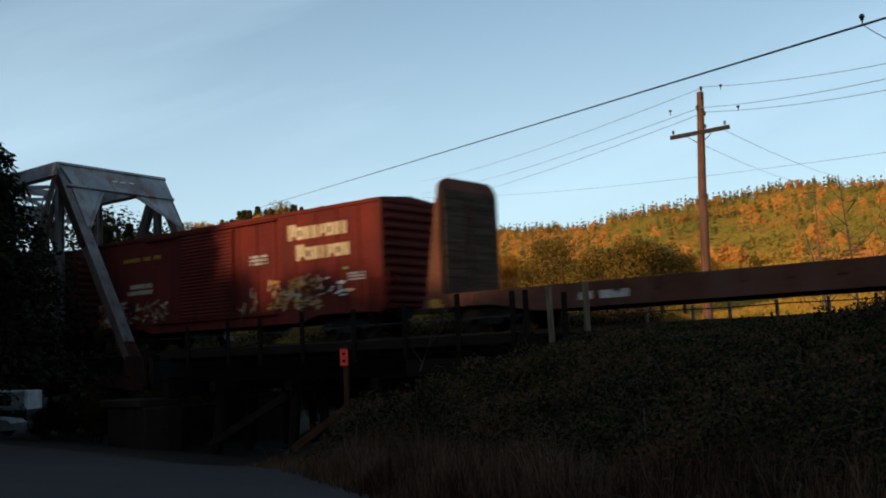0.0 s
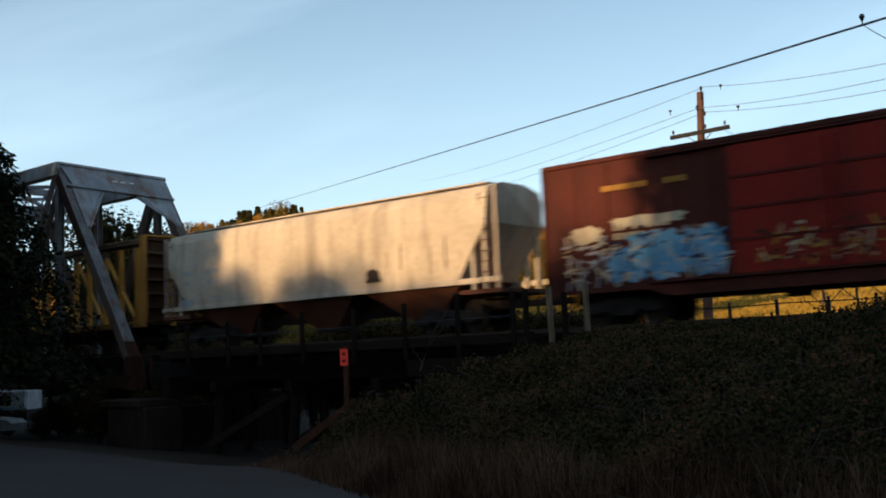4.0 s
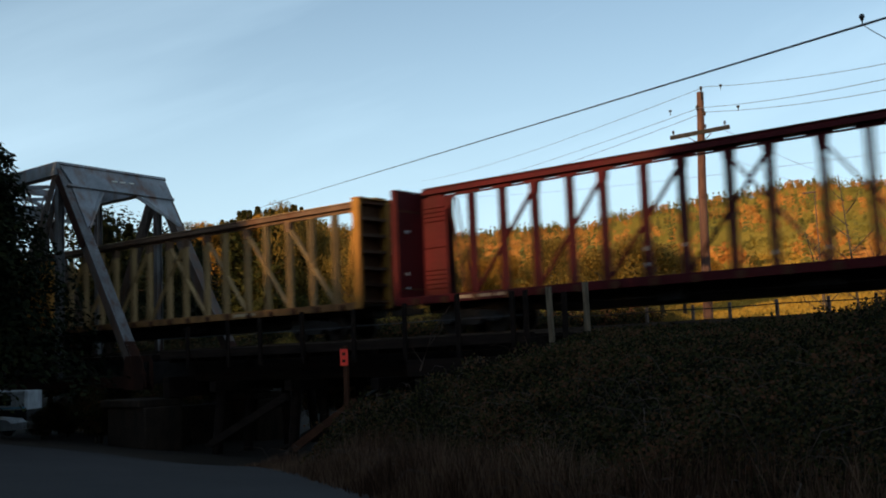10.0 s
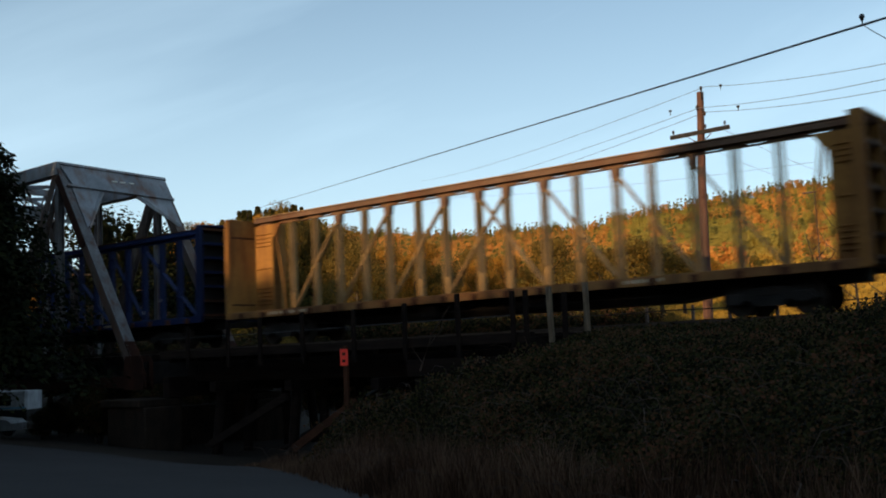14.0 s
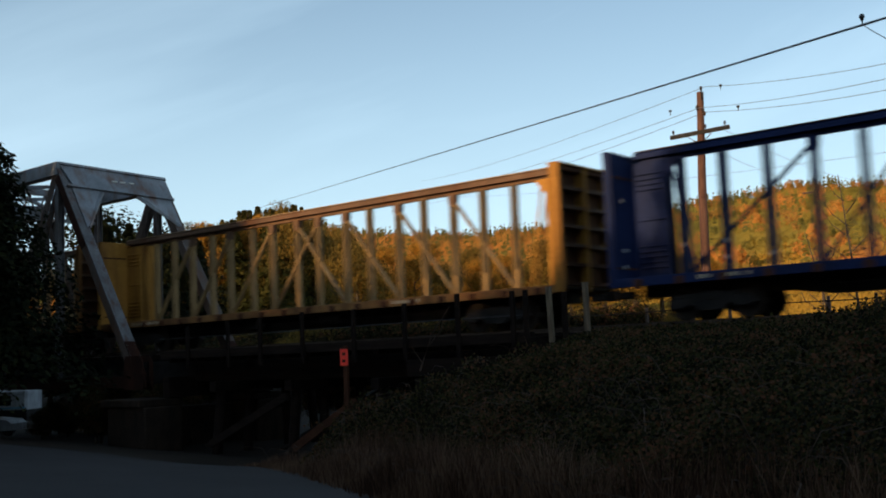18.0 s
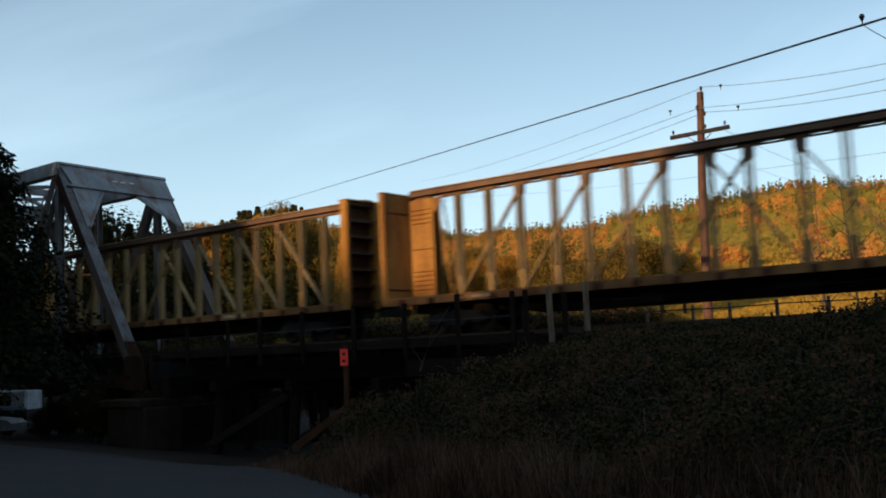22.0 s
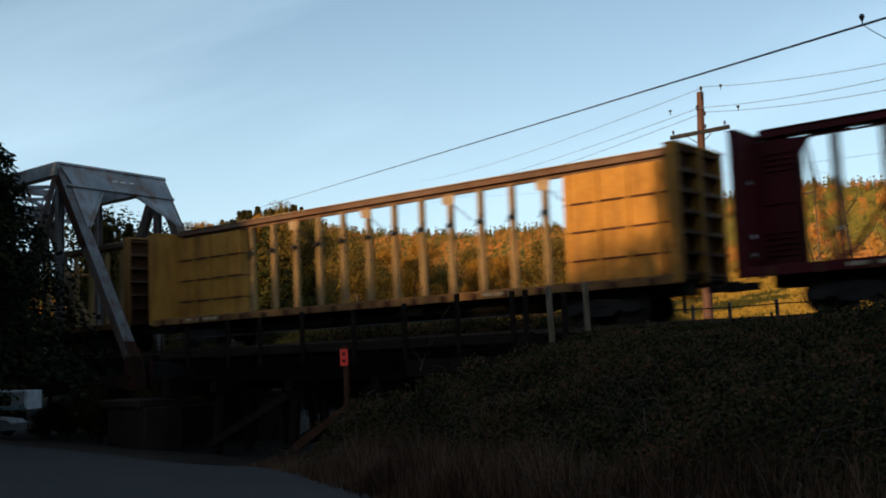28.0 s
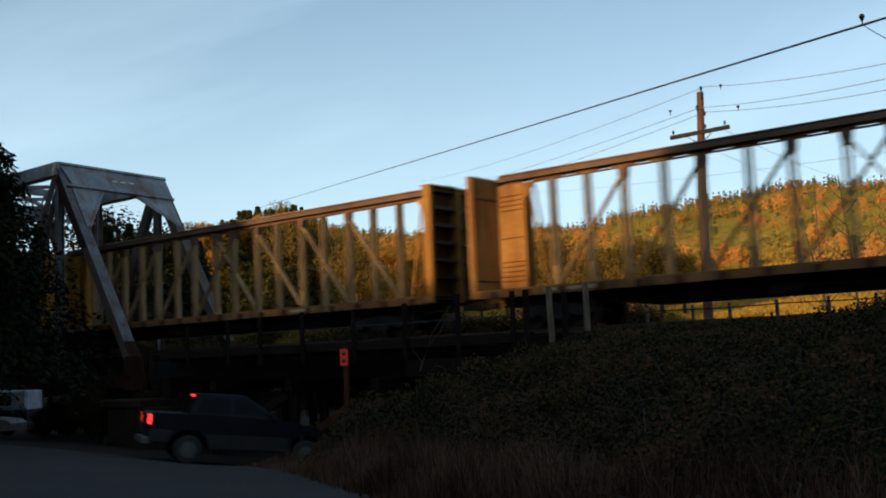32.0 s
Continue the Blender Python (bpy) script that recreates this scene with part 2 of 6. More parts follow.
M_CARWHITE = mat("white_car_paint", (0.24, 0.25, 0.26), (0.40, 0.41, 0.43), 0.4, bump=0.0, dirt=(0.1, 0.09, 0.08), dirt_amount=0.6)
M_TAIL = glow("lit_tail_lamp", (1.0, 0.03, 0.03), 3.0)

# Two leaf tones: shade is put into the first, sunlight into the second.
M_SHADE_LEAF = leafy("shade_dark_leaves", [(0.004, 0.0062, 0.0028), (0.010, 0.0135, 0.005), (0.024, 0.025, 0.008)])
M_FIR_LIT = leafy("sunlit_fir_needles", [(0.04, 0.045, 0.012), (0.085, 0.08, 0.02), (0.15, 0.12, 0.03)], through=0.35)
M_AUTUMN = leafy("autumn_leaves", [(0.16, 0.10, 0.018), (0.30, 0.165, 0.026), (0.46, 0.20, 0.03), (0.52, 0.27, 0.045)], through=0.45)
M_OLIVE = leafy("olive_leaves", [(0.10, 0.075, 0.018), (0.19, 0.125, 0.028), (0.31, 0.175, 0.035)], through=0.45)
# Hillside leaves are paler than true: haze is put into their colour.
M_FARWOOD = leafy("hillside_woods", [(0.28, 0.17, 0.046), (0.46, 0.245, 0.056), (0.64, 0.29, 0.066), (0.76, 0.30, 0.078)], scale=0.022, island=0.08, through=0.55)
M_FARFIR = leafy("hillside_firs", [(0.13, 0.135, 0.04), (0.21, 0.19, 0.05), (0.32, 0.245, 0.06)], scale=0.02, island=0.10, through=0.5)
M_SLOPE = leafy("hillside_scrub", [(0.26, 0.23, 0.05), (0.32, 0.265, 0.055), (0.39, 0.29, 0.06), (0.48, 0.29, 0.068)], scale=0.014, island=0.06, through=0.6)
# Bramble leaves near black: the bank's shade is put into their colour.
M_BRAMBLE = leafy("shade_dark_bramble_leaves", [(0.005, 0.0046, 0.0014), (0.016, 0.0155, 0.0045), (0.044, 0.040, 0.012), (0.11, 0.044, 0.022)], scale=0.9, island=0.55)
M_DRY_GRASS = leafy("dry_grass", [(0.03, 0.015, 0.009), (0.085, 0.045, 0.027), (0.18, 0.108, 0.068)], scale=0.5, island=0.6)
M_FIELD_BLADES = leafy("golden_field_grass", [(0.25, 0.145, 0.025), (0.36, 0.215, 0.035), (0.45, 0.28, 0.05)], scale=0.05, island=0.15, through=0.4)
M_BRACKEN = leafy("rust_red_bracken", [(0.38, 0.18, 0.05), (0.50, 0.22, 0.06), (0.60, 0.27, 0.08)], scale=0.04, island=0.12, through=0.35)


# ---- mesh builders ----
class Build:
    """Gathers plain solids into one mesh."""

    def __init__(self):
        self.v, self.f = [], []

    def add(self, verts, faces):
        k = len(self.v)
        self.v += [tuple(p) for p in verts]
        self.f += [tuple(i + k for i in q) for q in faces]
        return self

    def box(self, x0, x1, y0, y1, z0, z1, c=0.0):
        """Box; c cuts its long vertical and horizontal edges with a chamfer."""
        if not c:
            vs = [(x, y, z) for x in (x0, x1) for y in (y0, y1) for z in (z0, z1)]
            return self.add(vs, [(0, 1, 3, 2), (4, 6, 7, 5), (0, 4, 5, 1), (2, 3, 7, 6), (0, 2, 6, 4), (1, 5, 7, 3)])
        k = len(self.v)
        bm = bmesh.new()
        bmesh.ops.create_cube(bm, size=1)
        bmesh.ops.scale(bm, vec=(x1 - x0, y1 - y0, z1 - z0), verts=bm.verts)
        bmesh.ops.translate(bm, vec=((x0 + x1) / 2, (y0 + y1) / 2, (z0 + z1) / 2), verts=bm.verts)
        bmesh.ops.bevel(bm, geom=bm.edges[:], offset=c, segments=1, affect="EDGES")
        self.v += [tuple(p.co) for p in bm.verts]
        self.f += [tuple(q.index + k for q in f.verts) for f in bm.faces]
        bm.free()
        return self

    def beam(self, p, q, w, h, up=(0, 0, 1)):
        """Bar from p to q, w wide across, h deep."""
        p, q = Vector(p), Vector(q)
        d = (q - p).normalized()
        side = d.cross(Vector(up))
        if side.length < 1e-4:
            side = d.cross(Vector((0, 1, 0)))
        side.normalize()
        top = side.cross(d).normalized()
        vs = [o + side * (a * w / 2) + top * (b * h / 2) for o in (p, q) for a, b in ((-1, -1), (1, -1), (1, 1), (-1, 1))]
        return self.add(vs, [(0, 3, 2, 1), (4, 5, 6, 7), (0, 1, 5, 4), (1, 2, 6, 5), (2, 3, 7, 6), (3, 0, 4, 7)])

    def tube(self, pts, radii, n=8):
        """Round bar through pts; radii one or many."""
        pts = [Vector(p) for p in pts]
        if not hasattr(radii, "__len__"):
            radii = [radii] * len(pts)
        vs = []
        for i, p in enumerate(pts):
            d = (pts[min(i + 1, len(pts) - 1)] - pts[max(i - 1, 0)]).normalized()
            a = d.orthogonal().normalized() if abs(d.z) > 0.9 else d.cross(Vector((0, 0, 1))).normalized()
            b = d.cross(a)
            vs += [p + (a * math.cos(2 * math.pi * j / n) + b * math.sin(2 * math.pi * j / n)) * radii[i] for j in range(n)]
        fs = [(i * n + j, i * n + (j + 1) % n, (i + 1) * n + (j + 1) % n, (i + 1) * n + j) for i in range(len(pts) - 1) for j in range(n)]
        m = (len(pts) - 1) * n
        fs += [tuple(range(n - 1, -1, -1)), tuple(range(m, m + n))]
        return self.add(vs, fs)

    def prism(self, outline, axis, a, b):
        """Outline of (u, v) pulled along axis from a to b: axis x: (y, z); y: (x, z); z: (x, y)."""
        put = {"x": lambda u, w, t: (t, u, w), "y": lambda u, w, t: (u, t, w), "z": lambda u, w, t: (u, w, t)}[axis]
        n = len(outline)
        vs = [put(u, w, a) for u, w in outline] + [put(u, w, b) for u, w in outline]
        fs = [(i, (i + 1) % n, n + (i + 1) % n, n + i) for i in range(n)] + [tuple(range(n - 1, -1, -1)), tuple(range(n, 2 * n))]
        return self.add(vs, fs)

    def mesh(self, name, material):
        me = bpy.data.meshes.new(name)
        me.from_pydata(self.v, [], self.f)
        bm = bmesh.new()
        bm.from_mesh(me)
        bmesh.ops.recalc_face_normals(bm, faces=bm.faces)
        bm.to_mesh(me)
        bm.free()
        me.materials.append(material)
        return me


def part(name, built, material, parent=None, label="", at=None):
    """One mesh object under a thing or a part; built is a Build or a mesh."""
    me = built if isinstance(built, bpy.types.Mesh) else built.mesh(name, material)
    ob = new(name, me)
    if parent:
        ob.parent = parent
    if at is not None:
        ob.matrix_basis = at
    return tagged(ob, label=label)


def thing(name, label, category, at=None, group="", kind=""):
    ob = new(name)
    ob.empty_display_size = 0.2
    if at is not None:
        ob.matrix_basis = at
    return tagged(ob, label, category, group, kind)


def smooth(t):
    t = np.clip(t, 0, 1)
    return t * t * (3 - 2 * t)


# ---- ground ----
TURN = 39.13
CREST = ((-24, 130), (-19.5, 175), (-16, 215), (-13.4, 238), (-8.9, 265), (-7.0, 250), (-4.2, 231), (-1.1, 226), (2.1, 220), (3.6, 227), (5.2, 226), (8.3, 228), (9.8, 244), (12.9, 254), (15.8, 263), (19.2, 277), (21.4, 270), (23.3, 264), (30, 250))


FOOT_X = (-23, -21.5, -15, -9.6, -4, 3, 20)
FOOT_Y = (-7.0, -8.4, -12.2, -15.7, -18.6, -21.5, -26)


def near_height(x, y):
    """Ground near the track: road falling to the hollow under the trestle, and the railway bank."""
    u, v = np.clip(x, -37, 0), np.clip(y + 26.25, 0, 24)
    base = 0.04 + .0185 * u - .002 * v + .0019 * u * v + .0014 * u * u - .0017 * v * v
    base = base - .30 * np.exp(-((x + 23.0) ** 2 / 12 + (y + 6.2) ** 2 / 9))
    base = np.clip(base, -1.6, 0.0)
    foot = np.interp(x, FOOT_X, FOOT_Y)
    bank = smooth((y - foot) / (-3.6 - foot)) * smooth((x + 18.8) / 5.6)
    z = base + (2.0 - base) * bank
    edge = 2.0 - 1.1 * smooth((y - 3.2) / 3.8)
    hollow = -1.47 + 2.0 * smooth((y - 10) / 40.0)
    back = hollow + (edge - hollow) * smooth((x + 20.5) / 5.5)
    z = np.where(y > 3.2, back, z)
    return z


def height(x, y):
    """Height of the ground sheet at plan points (arrays)."""
    x, y = np.asarray(x, float), np.asarray(y, float)
    dx, dy = x - EYE.x, y - EYE.y
    r = np.hypot(dx, dy)
    az = np.degrees(np.arctan2(dx, dy)) + TURN
    az = (az + 180) % 360 - 180
    top = np.interp(az, [c[0] for c in CREST], [c[1] for c in CREST])
    crest = 1.6 + 600 * top / 1823 - 9
    front = smooth((95 - np.abs(az)) / 40.0)
    rise = crest * np.clip((r - 42) / 558, 0, 1) ** 1.4
    rise = np.where(r > 600, crest * (1 + 0.12 * smooth((r - 600) / 300) - 0.9 * smooth((r - 900) / 900)), rise)
    left = smooth((-3.0 - az) / 10.0)
    hold = smooth((r - 60) / 120.0)
    return near_height(x, y) * smooth((150 - r) / 80) + rise * front * (1 - left * (1 - hold))


def ground():
    rad = np.concatenate([np.linspace(0.4, 8, 12), np.linspace(8.4, 48, 130), np.geomspace(49, 4500, 95)])
    # finer steps inside the view
    ang = np.sort(np.concatenate([np.linspace(-32, 30, 280), np.linspace(30, 328, 141)[1:-1]])) - TURN
    n = len(ang)
    a, r = np.meshgrid(np.radians(ang), rad)
    x, y = EYE.x + r * np.sin(a), EYE.y + r * np.cos(a)
    z = height(x, y)
    vs = np.stack([x, y, z], -1).reshape(-1, 3)
    i, j = np.meshgrid(np.arange(len(rad) - 1), np.arange(n), indexing="ij")
    k = (j + 1) % n
    fs = np.stack([i * n + j, i * n + k, (i + 1) * n + k, (i + 1) * n + j], -1).reshape(-1, 4)
    me = bpy.data.meshes.new("ground")
    me.from_pydata(vs.tolist(), [], fs.tolist() + [tuple(range(n))])
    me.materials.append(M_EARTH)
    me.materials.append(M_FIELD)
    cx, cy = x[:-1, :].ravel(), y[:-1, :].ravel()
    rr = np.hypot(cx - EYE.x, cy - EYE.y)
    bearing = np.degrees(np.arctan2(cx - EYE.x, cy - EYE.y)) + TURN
    # Ground left of this bearing keeps the earth colour with shade put in.
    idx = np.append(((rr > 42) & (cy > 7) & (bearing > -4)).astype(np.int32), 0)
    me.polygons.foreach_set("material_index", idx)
    me.polygons.foreach_set("use_smooth", np.ones(len(idx), bool))
    return tagged(new("ground", me), "shade-coloured earth bank rising to a tawny grass hillside", "ground", kind="structure")


ground()


def road():
    """Asphalt lane beside the camera, falling away towards the hollow."""
    b = Build()
    us = np.linspace(-60, 14, 75)
    edge = lambda u: np.interp(u, (-60, -31.3, -26.4) + FOOT_X[1:], (-11, -9.95, -9.1) + FOOT_Y[1:])
    vs, fs = [], []
    cols = 16
    for u in us:
        e = float(edge(u)) + 0.10 * math.sin(u * 2.3) + 0.06 * math.sin(u * 5.1)
        for c in range(cols + 1):
            y = e - 13.0 * (c / cols) ** 1.3
            vs.append((u, y, float(height(u, y)) + 0.045))
    for i in range(len(us) - 1):
        for c in range(cols):
            k = i * (cols + 1) + c
            fs.append((k, k + 1, k + cols + 2, k + cols + 1))
    b.add(vs, fs)
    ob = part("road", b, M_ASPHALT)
    tagged(ob, "worn asphalt road with evening shade in its colour", "road", kind="structure")


road()


# ---- track and bank top ----
def track():
    b = Build()
    b.prism([(-3.7, .2), (-3.4, 1.2), (-2.3, 1.98), (2.3, 1.98), (3.4, 1.2), (3.7, .2)], "x", -14.6, 75)
    ob = part("ballast_bed", b, M_BALLAST)
    tagged(ob, "grey crushed stone ballast under the track", "ballast", kind="structure")
    for y in (-0.755, 0.755):
        r = Build()
        prof = [(-0.07, -0.17), (0.07, -0.17), (0.07, -0.155), (0.012, -0.135), (0.012, -0.04), (0.036, -0.03), (0.036, 0), (-0.036, 0), (-0.036, -0.03), (-0.012, -0.04), (-0.012, -0.135), (-0.07, -0.155)]
        r.prism([(y + u, RAIL + w) for u, w in prof], "x", -130, 80)
        tagged(part("rail", r, M_RAIL), "worn steel rail with a rusty web", "rail", group="running rails")
    tie = Build().box(-0.11, 0.11, -1.3, 1.3, -0.16, 0, 0.01).mesh("sleeper", M_TIMBER)
    for i in range(170):
        x = -62 + i * 0.55
        ob = new("sleeper", tie)
        ob.location = (x, 0.02 * math.sin(i * 1.7), RAIL - 0.172)
        tagged(ob, "dark creosoted timber railway sleeper", "sleeper", group="sleepers under the rails")


track()


# ---- truss bridge ----
def bridge():
    th = thing("truss_bridge", "weathered grey steel through-truss railway bridge with a deep portal", "bridge", pose(0, 0, 0))
    foot, hip = (-34.4, 0.95), (-40.25, 10.08)
    pan, zb = 4.9, 1.05
    nodes = [hip[0] - pan * i for i in range(6)]
    for side, y in (("near", -2.68), ("far", 2.27)):
        # end post: closed box member with cover plates
        p = Build()
        head = Vector((hip[0], y, hip[1])) if y < 0 else Vector((foot[0], y, foot[1])).lerp(Vector((hip[0], y, hip[1])), .965)
        p.beam((foot[0], y, foot[1]), head, 0.38, 0.44, up=(0.84, 0, 0.54))
        post = part("end_post", p, M_OLD_STEEL, th, "rust-browned box end post")
        c = Build()
        c.beam((foot[0] + .19, y, foot[1] + .12), (head.x + .19, y, head.z + .12), 0.48, 0.03, up=(0.84, 0, 0.54))
        # Near plate stays greyer than its post: reflected sky is put into the colour.
        part("cover_plate", c, M_LEG_STEEL if y < 0 else M_OLD_STEEL, post)
        f0, f1 = Vector((foot[0] + .2, y, foot[1] + .127)), Vector((head.x + .2, y, head.z + .127))
        part("foot_plate", Build().beam(f0, f0.lerp(f1, .17), 0.49, 0.035, up=(0.84, 0, 0.54)), M_SHOE, post, "rusted lower cover plate")
        if y < 0:
            # Added rust plate: the post's sunlit orange side is put into its colour.
            g0, g1 = Vector((foot[0], y - .232, foot[1])), Vector((head.x, y - .232, head.z))
            part("sun_toned_plate", Build().beam(g0.lerp(g1, .62), g0.lerp(g1, .97), .02, .36, up=(0.84, 0, 0.54)), M_SHOE, post, "added rust plate standing for the sunlit side below the hip")
        riv = Build()
        for t in np.linspace(0.03, 0.95, 60):
            q = Vector((foot[0], y, foot[1])).lerp(Vector((hip[0], y, hip[1])), t) + Vector((0.205, 0, 0.13))
            for s in (-0.20, 0.20):
                riv.box(q.x - .014, q.x + .014, q.y + s - .014, q.y + s + .014, q.z - .014, q.z + .014)
        part("rivets", riv, M_STEEL_GREY, post)
        b = Build()
        rise = .14 if y < 0 else -.12
        b.beam((hip[0] + 0.2, y, hip[1] + rise), (nodes[-1] - 4, y, hip[1] + rise), 0.5, 0.56)
        part("top_chord", b, M_STEEL_GREY, th)
        b = Build()
        b.box(nodes[-1] - 4, foot[0] + 0.5, y - .2, y - .12, zb - .22, zb + .22).box(nodes[-1] - 4, foot[0] + 0.5, y + .12, y + .2, zb - .22, zb + .22)
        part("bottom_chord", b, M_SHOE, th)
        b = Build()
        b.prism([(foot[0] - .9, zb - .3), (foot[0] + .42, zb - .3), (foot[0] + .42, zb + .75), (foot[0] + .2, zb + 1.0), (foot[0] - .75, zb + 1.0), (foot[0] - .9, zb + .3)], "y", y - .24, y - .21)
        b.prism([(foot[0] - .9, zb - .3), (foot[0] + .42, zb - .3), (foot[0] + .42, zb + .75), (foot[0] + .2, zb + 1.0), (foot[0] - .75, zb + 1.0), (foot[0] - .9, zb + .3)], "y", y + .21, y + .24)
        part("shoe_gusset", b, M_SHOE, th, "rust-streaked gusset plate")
        for i, x in enumerate(nodes):
            b = Build()
            for s in (-.14, .14):
                b.box(x - .13, x + .13, y + s - .012, y + s + .012, zb, hip[1] - .2)
            b.box(x - .012, x + .012, y - .128, y + .128, zb, hip[1] - .2)
            part("hanger", b, M_LEG_STEEL, th)
            if i < 5:
                a, c2 = ((x, zb), (nodes[i + 1], hip[1])) if i % 2 else ((x, hip[1]), (nodes[i + 1], zb))
                for s in (-.15, .15):
                    b = Build()
                    b.beam((a[0], y + s, a[1]), (c2[0], y + s, c2[1]), .02, .40, up=(0, 0, 1))
                    part("diagonal", b, M_OLD_STEEL, th)
                b = Build()
                for k in range(24):
                    t0, t1 = k / 24, (k + 1) / 24
                    s = .15 if k % 2 else -.15
                    b.beam((a[0] + (c2[0] - a[0]) * t0, y - s, a[1] + (c2[1] - a[1]) * t0), (a[0] + (c2[0] - a[0]) * t1, y + s, a[1] + (c2[1] - a[1]) * t1), .06, .012)
                part("lacing", b, M_LEG_STEEL, th)
            if 0 < i < 5:
                b = Build()
                b.box(x - .5, x + .5, y - .285, y - .262, hip[1] - .55, hip[1] + .2)
                part("gusset_plate", b, M_STEEL_GREY, th)
    # portal strut and knee plates lie in the sloping plane of the end posts
    d = Vector((hip[0] - foot[0], 0, hip[1] - foot[1])).normalized()
    nrm = Vector((d.z, 0, -d.x))

    def on(t, y, off=0.0):
        q = Vector((foot[0], y, foot[1])) + d * t + nrm * off
        return q
    full = (Vector((hip[0], 0, hip[1])) - Vector((foot[0], 0, foot[1]))).length + 0.22

    def plate(name, pts, t0, t1, label=""):
        b = Build()
        n = len(pts)
        b.add([on(t, y, t0) for t, y in pts] + [on(t, y, t1) for t, y in pts], [(i, (i + 1) % n, n + (i + 1) % n, n + i) for i in range(n)] + [tuple(range(n - 1, -1, -1)), tuple(range(n, 2 * n))])
        return part(name, b, M_STEEL_GREY, th, label)
    strut = plate("portal_strut", [(full - 1.22, -2.5), (full + .04, -2.82), (full - .14, 2.5), (full - 1.40, 2.5)], 0.29, 0.33, "riveted grey portal plate girder")
    for t0, t1 in ((full - 0.08, full + 0.05), (full - 1.29, full - 1.21)):
        b = Build()
        b.add([on(t, y, o) for t, y, o in ((t0, -2.82, .25), (t1, -2.82, .25), (t1 - .18, 2.52, .25), (t0 - .18, 2.52, .25), (t0, -2.82, .39), (t1, -2.82, .39), (t1 - .18, 2.52, .39), (t0 - .18, 2.52, .39))], [(0, 1, 2, 3), (4, 7, 6, 5), (0, 4, 5, 1), (1, 5, 6, 2), (2, 6, 7, 3), (3, 7, 4, 0)])
        part("flange", b, M_STEEL_GREY, strut)
    b = Build()
    for k, y in enumerate((-0.35, 0.05, 0.5)):
        q = on(full - .72, y, .335)
        b.box(q.x - .05, q.x + .05, y - .14, y + .12, q.z - .03, q.z + .03)
    part("worn_plate", b, M_WHITE, strut, "small pale worn builder's plates")
    for s in (-1, 1):
        inner, tip, rim = (1.2, 3.5, 2.58) if s < 0 else (.62, 3.0, 2.36)
        plate("knee_plate", [(full - 1.24, s * rim), (full - 1.24, s * inner), (full - tip, s * rim)], 0.262, 0.287)
        b = Build()
        p, q = on(full - 1.4, s * (inner - .03), .25), on(full - tip + .05, s * (rim - .08), .25)
        b.beam(p, q, .16, .12)
        part("knee_angle", b, M_STEEL_GREY, th)
    # sway struts and laterals between the trusses
    for x in nodes[1:]:
        b = Build()
        b.box(x - .1, x + .1, -2.55, 2.2, hip[1] - .2, hip[1] + .1)
        b.box(x - .06, x + .06, -2.55, 2.2, hip[1] - 1.4, hip[1] - 1.25)
        for k in range(6):
            y0 = -2.55 + k * 4.75 / 6
            b.beam((x, y0, hip[1] - 1.3), (x, y0 + 4.75 / 12, hip[1] - .15), .06, .06)
            b.beam((x, y0 + 4.75 / 12, hip[1] - .15), (x, y0 + 4.75 / 6, hip[1] - 1.3), .06, .06)
        part("sway_frame", b, M_STEEL_GREY, th)
    for i in range(5):
        for s in (-1, 1):
            b = Build()
            b.beam((nodes[i], -2.5 * s, hip[1]), (nodes[i + 1], 2.5 * s, hip[1]), .14, .16)
            part("lateral_brace", b, M_STEEL_GREY, th)
    for x in [foot[0]] + nodes:
        b = Build()
        b.box(x - .15, x + .15, -2.5, 2.5, zb - .1, zb + .75)
        part("floor_beam", b, M_BLACK, th)
    for y in (-0.9, 0.9):
        b = Build()
        b.box(nodes[-1] - 4, foot[0], y - .15, y + .15, zb + .2, zb + .95)
        part("stringer", b, M_BLACK, th)


bridge()


def abutment():
    th = thing("bridge_pier", "stained concrete bridge pier with shade put into its colour", "bridge pier")
    for y0, y1 in ((-3.7, -2.0), (1.7, 3.4)):
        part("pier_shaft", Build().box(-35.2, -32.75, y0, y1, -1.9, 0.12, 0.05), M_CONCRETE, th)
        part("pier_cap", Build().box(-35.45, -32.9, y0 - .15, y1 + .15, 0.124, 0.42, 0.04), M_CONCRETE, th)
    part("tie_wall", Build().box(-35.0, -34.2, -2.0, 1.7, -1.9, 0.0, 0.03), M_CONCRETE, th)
    part("back_wall", Build().box(-33.2, -32.8, -2.6, 2.6, 0.43, 1.2, 0.03), M_TIMBER, th, "back wall in dark timber colour for the shaded gap")


abutment()


